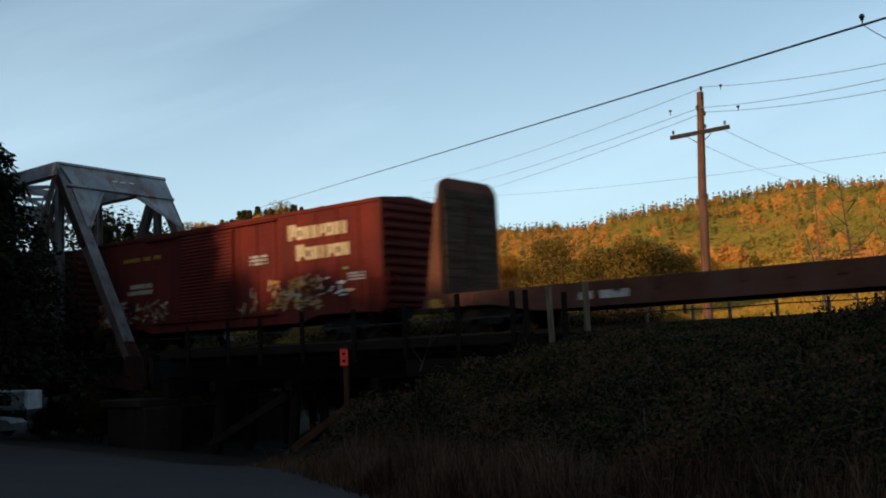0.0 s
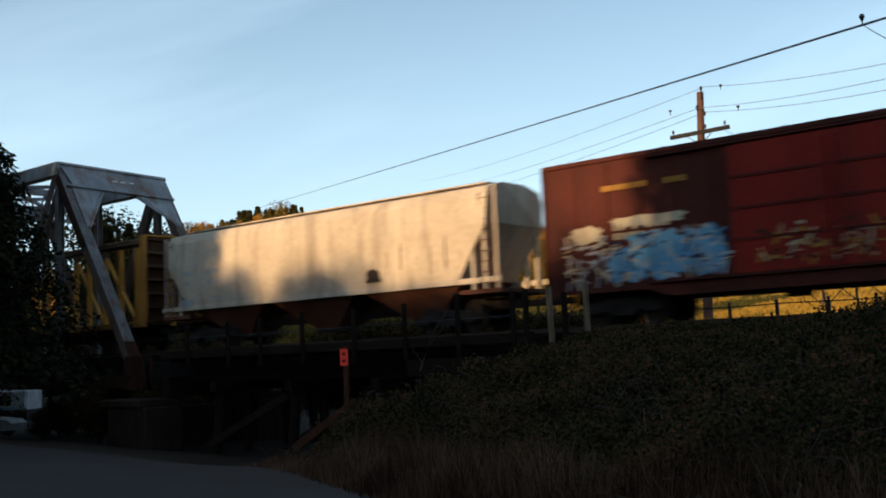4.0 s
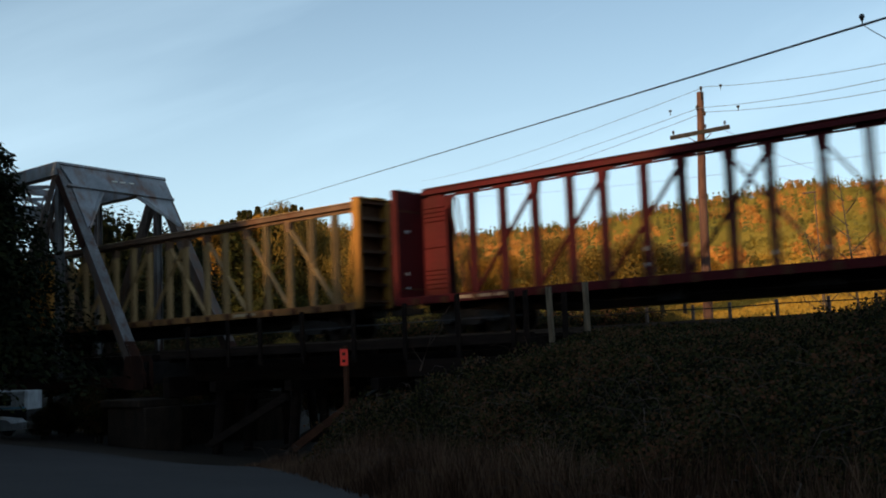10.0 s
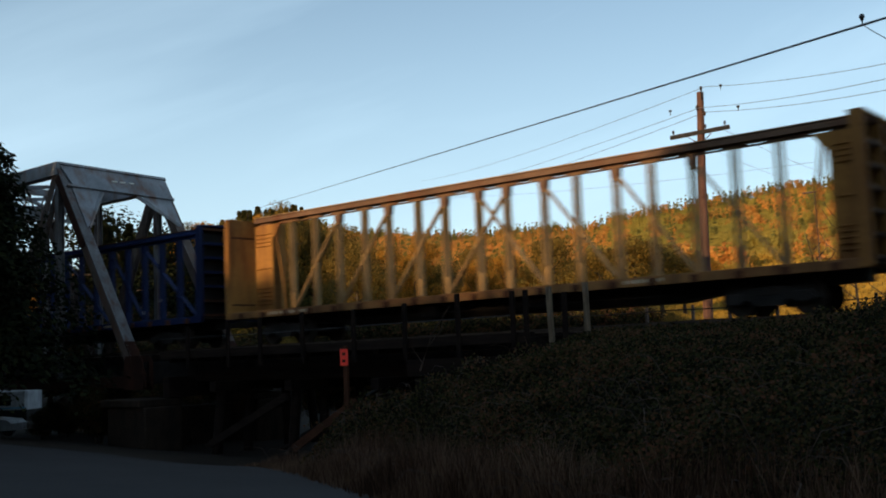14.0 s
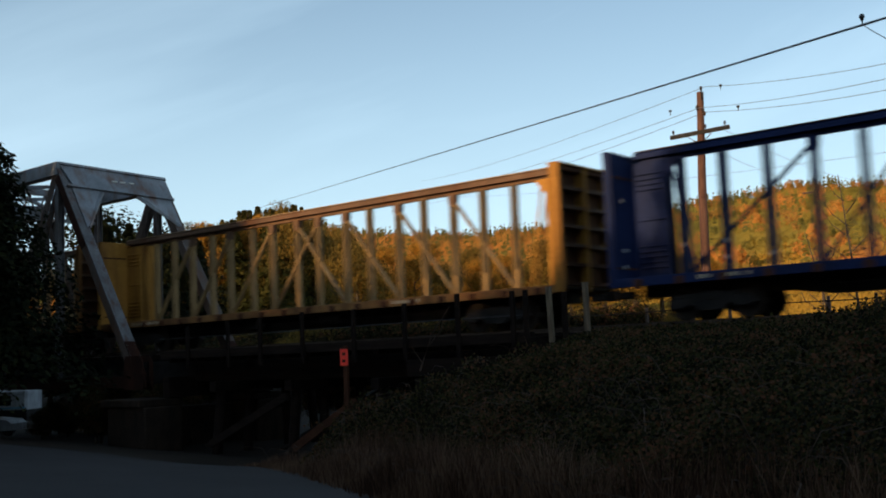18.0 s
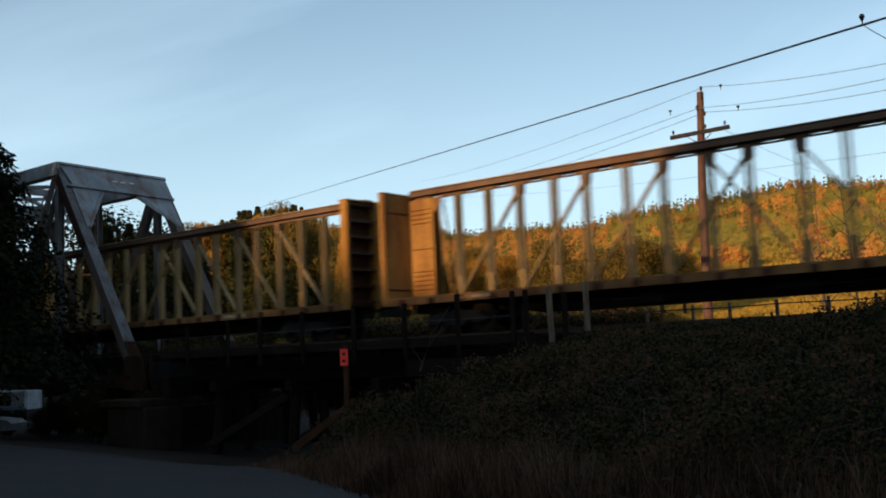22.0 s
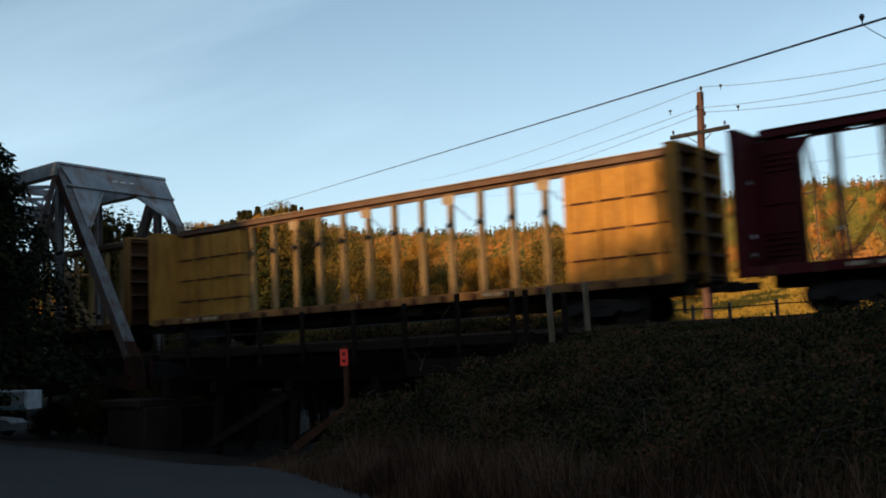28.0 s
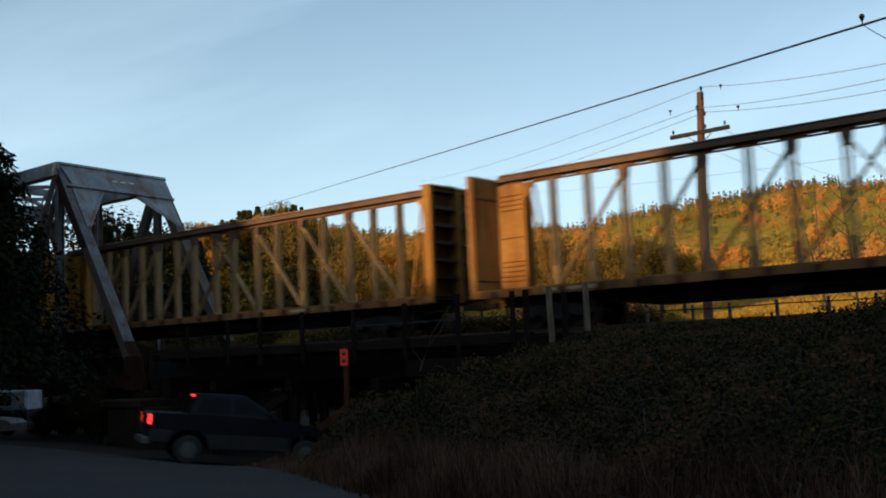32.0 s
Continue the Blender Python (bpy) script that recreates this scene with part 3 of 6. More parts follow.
# ---- timber trestle ----
def trestle():
    th = thing("timber_trestle", "dark creosoted timber trestle approach with walkway and rail posts", "trestle")
    bents = (-30.2, -26.2, -22.2, -18.3)
    for x in bents:
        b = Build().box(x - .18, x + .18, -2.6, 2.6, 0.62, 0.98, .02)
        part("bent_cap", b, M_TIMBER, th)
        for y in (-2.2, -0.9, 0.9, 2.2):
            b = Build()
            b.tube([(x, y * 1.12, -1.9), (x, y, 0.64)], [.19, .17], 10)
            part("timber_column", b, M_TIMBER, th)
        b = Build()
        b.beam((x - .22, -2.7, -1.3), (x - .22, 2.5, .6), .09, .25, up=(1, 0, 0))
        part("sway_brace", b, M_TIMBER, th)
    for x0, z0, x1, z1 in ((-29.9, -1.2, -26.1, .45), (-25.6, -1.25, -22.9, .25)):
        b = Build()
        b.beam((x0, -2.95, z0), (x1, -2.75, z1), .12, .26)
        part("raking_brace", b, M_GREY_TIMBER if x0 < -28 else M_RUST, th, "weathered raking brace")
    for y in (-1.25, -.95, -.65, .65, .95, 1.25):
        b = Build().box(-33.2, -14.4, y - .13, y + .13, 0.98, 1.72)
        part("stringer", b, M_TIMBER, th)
    # walkway ledge on the near side
    b = Build().box(-33.0, -16.0, -2.85, -2.73, 1.86, 2.14, .01)
    part("fascia_plank", b, M_GREY_TIMBER, th, "weathered fascia plank")
    for k in range(3):
        b = Build().box(-33.0, -15.4, -2.72 + k * .32, -2.43 + k * .32, 2.02, 2.09)
        part("walkway_plank", b, M_TIMBER, th)
    for k in range(12):
        x = -32.5 + k * 1.5
        b = Build().box(x - .1, x + .1, -2.7, -.4, 1.73, 1.93)
        part("outrigger", b, M_TIMBER, th)
    for x, top in ((-31.2, 3.0), (-28.9, 3.1), (-27.2, 3.1), (-25.1, 3.2), (-22.75, 3.15), (-20.6, 3.2), (-18.55, 3.35), (-16.6, 3.3), (-16.15, 3.3), (-14.9, 3.15)):
        b = Build().box(x - .07, x + .07, -2.95, -2.86, 1.5, top, .008)
        part("railing_post", b, M_TIMBER, th)
    for z in (2.62,):
        b = Build()
        b.tube([(-33, -2.83, z), (-27, -2.83, z - .03), (-21, -2.83, z), (-16, -2.83, z)], .012, 6)
        part("rail_cable", b, M_CABLE, th)
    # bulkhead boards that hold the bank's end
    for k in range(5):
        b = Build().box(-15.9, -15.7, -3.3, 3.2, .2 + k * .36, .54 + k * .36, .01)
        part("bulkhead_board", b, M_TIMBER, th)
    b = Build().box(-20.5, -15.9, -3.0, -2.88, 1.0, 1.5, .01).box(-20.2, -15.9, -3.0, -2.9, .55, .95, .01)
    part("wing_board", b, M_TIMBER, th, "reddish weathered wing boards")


trestle()


def marker_post():
    th = thing("marker_board", "fluorescent orange reflector board on a trestle post", "marker", pose(-23.17, -2.92, 1.40))
    part("board", Build().box(-.17, .17, -.03, 0, 0, .52, .008), M_ORANGE_TAG, th)
    for z in (.10, .32):
        part("dark_bar", Build().box(-.07, .07, -.036, -.031, z, z + .09), M_RUST, th)
    part("post", Build().box(-.08, .1, 0.002, .10, -2.6, .62, .01), M_RUST, th, "rusty reddish timber post")


marker_post()


def stake(x, y, z0, z1, lean):
    th = Build()
    th.beam((x + lean, y, z0), (x, y, z1), .12, .10, up=(0, 1, 0))
    ob = part("guard_stake", th, M_PALE_TIMBER)
    tagged(ob, "pale weathered timber stake at the bank's edge", "stake", group="stakes by the track")


stake(-14.53, -4.2, 0.9, 3.23, 0.06)
stake(-13.44, -4.2, 1.2, 3.26, 0.02)


# ---- freight cars ----
def bogie(parent, x):
    """Two-axle truck under a car; wheelsets are listed to be turned."""
    f = Build()
    for y in (-1.0, 1.0):
        f.prism([(-1.25, .40), (-1.0, .62), (-.45, .70), (.45, .70), (1.0, .62), (1.25, .40), (1.0, .34), (.5, .40), (.35, .24), (-.35, .24), (-.5, .40), (-1.0, .34)], "y", y - .07, y + .07)
        f.box(-1.05, -.7, y - .11, y + .11, .30, .58, .02).box(.7, 1.05, y - .11, y + .11, .30, .58, .02)
        for k in (-.18, 0, .18):
            f.tube([(k, y, .30), (k, y, .56)], .07, 8)
    f.box(-.22, .22, -1.1, 1.1, .50, .74, .02)
    b = part("bogie", f, M_BLACK, parent, "sooty cast steel bogie", pose(x, 0, 0))
    w = Build()
    for y in (-.76, .76):
        w.tube([(0, y - .065, 0), (0, y + .065, 0)], .457, 24)
        w.tube([(0, y + (.07 if y < 0 else -.07), 0), (0, y + (.085 if y < 0 else -.085), 0)], .485, 24)
        for k in range(6):
            a = math.pi * k / 3
            s = -.075 if y < 0 else .075
            w.box(.24 * math.cos(a) - .045, .24 * math.cos(a) + .045, y + s - .012, y + s + .012, .24 * math.sin(a) - .045, .24 * math.sin(a) + .045)
    w.tube([(0, -1.05, 0), (0, 1.05, 0)], .08, 10)
    me = WHEEL.get("mesh") or WHEEL.setdefault("mesh", w.mesh("wheelset", M_WHEEL))
    for dx in (-.875, .875):
        ob = part("wheelset", me, None, b, "", pose(dx, 0, .457))
        SPIN.append((ob, dx))
    return b


WHEEL, SPIN, CARS = {}, [], []


def coupler(parent, x, s):
    b = Build()
    b.box(min(x, x + s * .62), max(x, x + s * .62), -.09, .09, .72, .92, .02).box(min(x + s * .52, x + s * .82), max(x + s * .52, x + s * .82), -.16, .16, .70, .98, .03)
    part("coupler", b, M_BLACK, parent)


def rungs(parent, x, y, z0, z1, n, wide, along, material):
    """Ladder of round rungs between two stiles; along is 'x' or 'y'."""
    b = Build()
    for s in (-1, 1):
        p = (x + s * wide / 2, y) if along == "x" else (x, y + s * wide / 2)
        b.box(p[0] - .018, p[0] + .018, p[1] - .018, p[1] + .018, z0, z1)
    for k in range(n):
        z = z0 + (z1 - z0) * (k + .5) / n
        q = ((x - wide / 2, y, z), (x + wide / 2, y, z)) if along == "x" else ((x, y - wide / 2, z), (x, y + wide / 2, z))
        b.tube(q, .013, 6)
    part("ladder", b, material, parent)


def plate_bars(parent, material, x0, x1, z0, z1, rows, y=-1.502, count=8, seed=1):
    """Writing too blurred to read: plain bars."""
    rnd = random.Random(seed)
    for r in range(rows):
        zz0 = z1 - (z1 - z0) * (r + .85) / rows
        zz1 = z1 - (z1 - z0) * (r + .15) / rows
        step = (x1 - x0) / count
        for k in range(count):
            if rnd.random() < .12:
                continue
            part("stencil_bar", Build().box(x0 + k * step, x0 + k * step + step * rnd.uniform(.6, .8), y - .004, y, zz0, zz1), material, parent)


def centerbeam(lead, paint_m, label, style="plain", seed=0, dark=None):
    """Empty centre-partition lumber flatcar; lead is its front end at 0 s."""
    L = 23.50
    h = L / 2
    th = thing("centerbeam_flatcar", label, "freight car", group="cars of the train")
    CARS.append((th, lead - h))
    rnd = random.Random(seed)
    dark = dark or M_RUST
    # deck, side sills, centre sill
    part("deck", Build().box(-h + .1, h - .1, -1.30, 1.30, 1.10, 1.17), M_PLANK, th, "worn steel and plank deck")
    for y in (-1.38, 1.38):
        sill = part("side_sill", Build().box(-h, h, y - .06, y + .06, .97, 1.22, .01), (M_OCHRE if paint_m is M_YELLOW else M_SILL) if paint_m in (M_YELLOW, M_TAN, M_OCHRE) else paint_m, th)
        s = -1 if y < 0 else 1
        pk = Build().box(-.10, .10, min(y + s * .061, y + s * .14), max(y + s * .061, y + s * .14), .95, 1.16, .012).mesh("stake_pocket", dark)
        for k in range(19):
            part("stake_pocket", pk, None, sill, "", pose(-h + .9 + k * (L - 1.8) / 18, 0, 0))
    part("centre_sill", Build().prism([(-h + .5, 1.08), (h - .5, 1.08), (h - .5, .72), (7.4, .66), (6.2, .50), (-6.2, .50), (-7.4, .66), (-h + .5, .72)], "y", -.35, .35), M_BLACK, th)
    tr = Build().prism([(-1.3, 1.09), (1.3, 1.09), (1.3, 1.0), (.4, .8), (-.4, .8), (-1.3, 1.0)], "x", -.04, .04).mesh("cross_bearer", M_BLACK)
    for k in range(14):
        part("cross_bearer", tr, None, th, "", pose(-7 + k * 14 / 13, 0, 0))
    part("air_reservoir", Build().tube([(1.2, -.75, .78), (2.3, -.75, .78)], .2, 12), M_BLACK, th)
    part("brake_cylinder", Build().box(-2.6, -1.9, -.95, -.6, .55, .95, .03), M_BLACK, th)
    part("brake_pipe", Build().tube([(-6, -.9, .7), (6, -.9, .7)], .02, 6), M_BLACK, th)
    # bulkheads
    for s in (-1, 1):
        x0, x1 = (h - .36, h) if s > 0 else (-h, -h + .2)
        inner = x0 if s > 0 else x1
        outer = x1 if s > 0 else x0
        b = Build()
        b.box(min(inner, inner + s * .05), max(inner, inner + s * .05), -1.42, 1.42, 1.18, 4.70)
        bulk = part("bulkhead", b, paint_m, th)
        face = inner + s * .052
        # Outer end faces get a darker sheet than the car's own paint.
        part("end_sheet", Build().box(min(face, face + s * .006), max(face, face + s * .006), -1.30, 1.30, 1.2, 4.68), M_END_RED if paint_m is M_DARK_RED else (M_BLACK if paint_m is M_NAVY else M_END), bulk, "darker sheet on the outer bulkhead face")
        for y in (-1.39, 1.39, 0):
            part("bulkhead_post", Build().box(x0 + (.051 if s > 0 else 0), x1 - (.051 if s < 0 else 0), y - .075, y + .075, 1.0, 4.70, .01), paint_m, bulk)
        for k in range(7):
            z = 1.25 + k * .56
            part("bulkhead_rib", Build().box(min(inner + s * .06, outer - s * .05), max(inner + s * .06, outer - s * .05), -1.31, 1.31, z - .05, z + .05), dark if k == 6 or k < 2 else (paint_m if paint_m in (M_DARK_RED, M_NAVY) else M_CHORD), bulk)
        part("bulkhead_cap", Build().box(x0 - .02, x1 + .02, -1.46, 1.46, 4.70, 4.76, .01), paint_m, bulk)
        coupler(th, s * h, s)
        # plated panel of the centre partition next to the bulkhead
        if style == "panel":
            wide = 4.0
            a, c = (inner - s * wide, inner) if s > 0 else (inner, inner - s * wide)
            pn = part("end_panel", Build().box(a, c, -.2, .2, 1.17, 4.54), paint_m, th)
            for k in range(4):
                x = a + (k + .1) * (c - a) / 4
                part("panel_rib", Build().box(x, x + .12, -.26, .26, 1.17, 4.535), paint_m, pn)
            for z in (1.9, 2.75, 3.6):
                part("panel_rib", Build().box(a, c, -.24, .24, z, z + .06), dark, pn)
        else:
            e = s * (h - 1.28)
            a, c = min(inner, e), max(inner, e)
            pn = part("end_panel", Build().box(a, c, -.16, .16, 1.17, 4.56), paint_m, th)
            for g0, m in ((1.5, 5), (2.85, 1), (3.72, 4)):
                for k in range(m):
                    z = g0 + k * .15
                    part("louvre", Build().prism([(-.161, z), (-.215, z + .035), (-.215, z + .06), (-.161, z + .075)], "x", a + .14, c - .1), paint_m, pn)
            part("panel_post", Build().box(min(e, e + s * .09), max(e, e + s * .09), -.2, .2, 1.17, 4.56), paint_m, pn)
            part("corner_gusset", Build().prism([(e - s * .002, 4.56), (e - s * .42, 4.56), (e - s * .002, 4.05)], "y", -.17, -.14), paint_m, pn)
            for k in (0, 1):
                part("bulkhead_batten", Build().box(min(inner - s * .012, inner - s * .001), max(inner - s * .012, inner - s * .001), -1.3, -.2, 1.5 + k * 2.55, 1.56 + k * 2.55), dark, bulk)
    # top chord and bulkhead braces
    ch = Build()
    ch.prism([(-.25, 4.66), (.25, 4.66), (.25, 4.79), (.20, 4.85), (-.20, 4.85), (-.25, 4.79)], "x", -h + .3, h - .3)
    ch.box(-h + .4, h - .4, -.07, .07, 4.545, 4.58)
    # stiffening web below the chord, with lightening slots in some cars
    spots = [k * 1.24 for k in range(9)] if paint_m is M_NAVY else ([.62 + k * 1.24 for k in range(6)] if style == "panel" else [.56, 1.96, 3.13, 4.48, 5.62, 6.90, 8.12, 9.35])
    if paint_m in (M_OCHRE, M_DARK_RED):
        edges = [m - .2 for m in sorted([-m for m in spots] + spots)]
        for m0, m1 in zip([-h + .42] + edges, edges + [h - .42]):
            c0 = (m0 + m1) / 2
            ch.box(m0 + (0 if m0 < edges[0] else .002), c0 - .25, -.065, .065, 4.581, 4.659).box(c0 + .25, m1, -.065, .065, 4.581, 4.659)
    else:
        ch.box(-h + .41, h - .41, -.065, .065, 4.581, 4.659)
    chord = part("top_chord", ch, M_CHORD if paint_m in (M_YELLOW, M_TAN, M_OCHRE) else paint_m, th)
    part("chord_cap", Build().box(-h + .35, h - .35, -.27, .27, 4.851, 4.875), M_CAP if paint_m in (M_YELLOW, M_TAN, M_OCHRE) else dark, chord, "pale cap strip")
    # posts of the partition, and diagonals that fall two or three bays towards the ends
    post = Build()
    if style == "tags":
        post.box(-.11, -.074, -.09, .09, 1.17, 4.60).box(.074, .11, -.09, .09, 1.17, 4.60).box(-.02, .02, -.03, .03, 1.171, 4.599)
    elif style == "panel":
        post.box(-.085, .0, -.09, .09, 1.17, 4.60).box(.03, .085, -.07, .07, 1.171, 4.599)
    else:
        post.box(-.105, -.067, -.09, .09, 1.17, 4.60).box(.067, .105, -.09, .09, 1.17, 4.60).box(-.0668, .0668, -.02, .02, 1.171, 1.9)
    pm = post.mesh("post", M_POST if paint_m in (M_TAN, M_OCHRE) else paint_m)
    gm = Build().prism([(-.13, 4.55), (.15, 4.55), (.13, 4.3), (.08, 4.18), (-.06, 4.18), (-.12, 4.3)], "y", -.11, .11).mesh("gusset", paint_m if paint_m in (M_NAVY, M_DARK_RED) else M_CHORD)
    xs = [m - .2 for m in sorted(set([-m for m in spots] + spots))]
    for m in xs:
        part("post", pm, None, th, "", pose(m, 0, 0))
    diag = lambda a, b, za=4.4, zb=1.22: part("diagonal", Build().beam((a - .2, 0, za), (b - .2, 0, zb), .05, .17, up=(0, 1, 0)), M_POST if paint_m in (M_TAN, M_OCHRE) else paint_m, th)
    if style == "panel":
        # tie-down winches on the posts, strap plates under the chord
        for k, m in enumerate(xs):
            part("strap_winch", Build().tube([(m + .05, -.1, 3.55), (m + .05, -.28, 3.55)], .07, 8).beam((m - .12, -.2, 3.4), (m + .2, -.2, 3.78), .05, .03), M_BLACK, th, "small black tie-down winch")
            if k % 3 == 2:
                part("strap_plate", Build().prism([(m - .3, 4.55), (m + .26, 4.55), (m + .2, 4.2), (m - .22, 4.25)], "y", -.12, -.1), M_CAP, th, "pale strap plate")
                part("strap_rod", Build().beam((m + .2, -.11, 4.22), (m + .95, -.11, 3.6), .025, .025), M_BLACK, th)
    for s in (-1, 1):
        if style == "panel":
            continue
        if paint_m is M_NAVY:
            for a, b in ((0, 3), (3, 5), (5, 8)):
                diag(s * spots[a], s * spots[b])
                if a or s > 0:
                    part("gusset", gm, None, th, "", pose(s * spots[a] - .2, 0, 0))
        else:
            diag(s * spots[0], -s * spots[1])
            for a in (0, 1, 3, 5):
                if a:
                    diag(s * spots[a], s * spots[a + 2])
                part("gusset", gm, None, th, "", pose(s * spots[a] - .2, 0, 0))
    for s in (-1, 1):
        if style != "panel":
            for y in (-.17, .17):
                part("bulkhead_brace", Build().beam((s * (h - 1.42), y, 4.5), (s * (h - 2.0), y, 1.2), .05, .05), paint_m, th)
    # stencils on sill and panel
    plate_bars(th, M_CREAM, -h + 2.2 + rnd.random(), -h + 4.6, 1.03, 1.17, 1, -1.442, 15, seed)
    plate_bars(th, M_CREAM, h - 6.6, h - 5.4, 1.03, 1.17, 1, -1.442, 8, seed + 9)
    if style == "tags":
        for k in (0, 1, 4):
            z = 1.5 + k * .46
            part("white_tag", Build().box(-h + .362, -h + .372, -1.2, -1.2 + rnd.uniform(.08, .2), z, z + .09), M_GREYBLUE, th)
        for x in xs:
            for z in (1.6, 2.05):
                if rnd.random() < .2:
                    part("white_tag", Build().box(x - .04, x + .04, -.098, -.091, z, z + .12), M_GREYBLUE, th)
    for x in (-9.0, 9.0):
        bogie(th, x)
    return th


def blot(parent, material, cx, cz, w, hgt, seed, y=-1.502, name="spray_paint"):
    """Spray-painted patch with a ragged outline, lying on a car's side."""
    rnd = random.Random(seed)
    n = 26
    pts = []
    for k in range(n):
        a = 2 * math.pi * k / n
        r = .75 + .35 * rnd.random()
        pts.append((cx + w / 2 * r * math.copysign(abs(math.cos(a)) ** .6, math.cos(a)), cz + hgt / 2 * r * math.copysign(abs(math.sin(a)) ** .6, math.sin(a))))
    part(name, Build().prism(pts, "y", y - .004 - .0006 * (seed % 9), y), material, parent)


def tag(parent, colours, x0, x1, z0, z1, seed, y=-1.49, n=16):
    """Spray-painted scrawl: crossing strokes of a few colours inside a field."""
    rnd = random.Random(seed)
    for c, m in enumerate(colours):
        for k in range(int(n * 1.6)):
            cx, cz = rnd.uniform(x0, x1), z0 + (z1 - z0) * rnd.random() ** 1.2
            l, w, a = rnd.uniform(.06, .22), rnd.uniform(.014, .042), rnd.choice((0.1, 0.25, 1.2, 1.5, 1.9, -.4)) + rnd.uniform(-.2, .2)
            dx, dz = math.cos(a) * l, math.sin(a) * l
            nx, nz = -math.sin(a) * w, math.cos(a) * w
            yy = y - .002 - .0011 * c - .00005 * k
            b = Build()
            b.prism([(cx - dx - nx * .6, cz - dz - nz * .6), (cx + nx * -1.1, cz - nz * 1.1), (cx + dx - nx, cz + dz - nz), (cx + dx + nx * .7, cz + dz + nz * .7), (cx + nx * 1.2, cz + nz * 1.2), (cx - dx + nx, cz - dz + nz)], "y", yy - .002, yy)
            part("spray_stroke", b, m, parent)


def letters(parent, material, x0, z, big, small, count, wide, y=-1.502):
    """Row of plain blocks standing for a painted company title."""
    x = x0
    for k in range(count):
        hh = big if k == 0 else small
        w = wide * (1.2 if k == 0 else 1)
        b = Build()
        t = w * .30
        if k % 4 == 3:
            b.box(x + w * .2, x + w * .75, y - .005, y, z, z + hh)
        elif k % 4 == 1:
            b.box(x, x + w, y - .005, y, z, z + .11).box(x, x + w, y - .005, y, z + hh - .11, z + hh).box(x, x + t, y - .005, y, z + .11, z + hh - .11).box(x + w - t, x + w, y - .005, y, z + .11, z + hh - .11)
        else:
            b.box(x, x + w * .42, y - .005, y, z, z + hh).box(x + w * .58, x + w, y - .005, y, z + (0 if k % 4 else .12), z + hh)
        part("title_block", b, material, parent)
        x += w * 1.18


def boxcar(lead, body_m, door_m, label, seed, wide_door):
    L = 16.62
    h = L / 2
    th = thing("boxcar", label, "freight car", group="cars of the train")
    CARS.append((th, lead - h))
    part("body", Build().box(-h + .06, h - .06, -1.44, 1.44, 1.0, 4.50), body_m, th)
    # side sheets in panels with narrow ribs
    for y, s in ((-1.44, -1), (1.44, 1)):
        for k in range(17):
            x = -h + .06 + k * (L - .12) / 16
            part("side_rib", Build().box(x - .035, x + .035, min(y, y + s * .045), max(y, y + s * .045), 1.05, 4.46), body_m, th)
        part("side_sill", Build().prism([(-h + .06, 1.05), (h - .06, 1.05), (h - .06, .88), (h - 3.2, .88), (h - 3.9, .66), (-h + 3.9, .66), (-h + 3.2, .88), (-h + .06, .88)], "y", min(y - s * .04, y + s * .05), max(y - s * .04, y + s * .05)), body_m, th)
    # door
    d0, d1 = (-2.6, 2.3) if wide_door else (-2.4, .8)
    door = part("plug_door", Build().box(d0, d1, -1.56, -1.485, 1.08, 4.36, .02), door_m, th)
    if wide_door:
        for z in (1.9, 2.7, 3.5):
            part("door_rib", Build().box(d0 + .05, d1 - .05, -1.59, -1.561, z, z + .07), M_BOX_RED, door)
        part("door_bar", Build().box(-.18, -.10, -1.64, -1.561, 1.2, 4.2).box(.05, .13, -1.64, -1.561, 1.2, 4.2), door_m, door)
    else:
        for k in range(24):
            z = 1.15 + k * .133
            part("door_corrugation", Build().prism([(-1.561, z), (-1.60, z + .03), (-1.60, z + .07), (-1.561, z + .1)], "x", d0 + .05, d1 - .05), door_m, door)
    for z in (1.02, 4.40):
        part("door_track", Build().box(d0 - 2.4, d1 + 2.4 if not wide_door else h - 1, -1.60, -1.486, z, z + .06), body_m, th)
    # ends: horizontal corrugations
    for s in (-1, 1):
        for k in range(11):
            z = 1.12 + k * .305
            x = s * (h - .06)
            part("end_corrugation", Build().add([(x, -1.36, z), (x + s * .085, -1.30, z + .08), (x + s * .085, -1.30, z + .16), (x, -1.36, z + .24), (x, 1.36, z), (x + s * .085, 1.30, z + .08), (x + s * .085, 1.30, z + .16), (x, 1.36, z + .24)], [(0, 1, 2, 3), (4, 7, 6, 5), (0, 4, 5, 1), (1, 5, 6, 2), (2, 6, 7, 3)]), body_m, th)
        for y in (-1.43, 1.43):
            part("corner_post", Build().box(min(s * (h - .09), s * h), max(s * (h - .09), s * h), y - .055, y + .055, 1.0, 4.50, .01), body_m, th)
        coupler(th, s * h, s)
        rungs(th, s * (h - .35), -1.53, .7, 2.0, 4, .42, "x", body_m)
        rungs(th, s * (h + .05), -1.1, .8, 2.3, 5, .42, "y", body_m)
    rf = Build()
    rf.prism([(-1.5, 4.50), (1.5, 4.50), (1.5, 4.62), (0, 4.76), (-1.5, 4.62)], "x", -h + .02, h - .02)
    roof = part("roof", rf, body_m, th)
    for k in range(15):
        x = -h + .6 + k * (L - 1.2) / 14
        part("roof_rib", Build().beam((x, -1.5, 4.625), (x, 0, 4.765), .09, .025).beam((x, 0, 4.765), (x, 1.5, 4.625), .09, .025), body_m, roof)
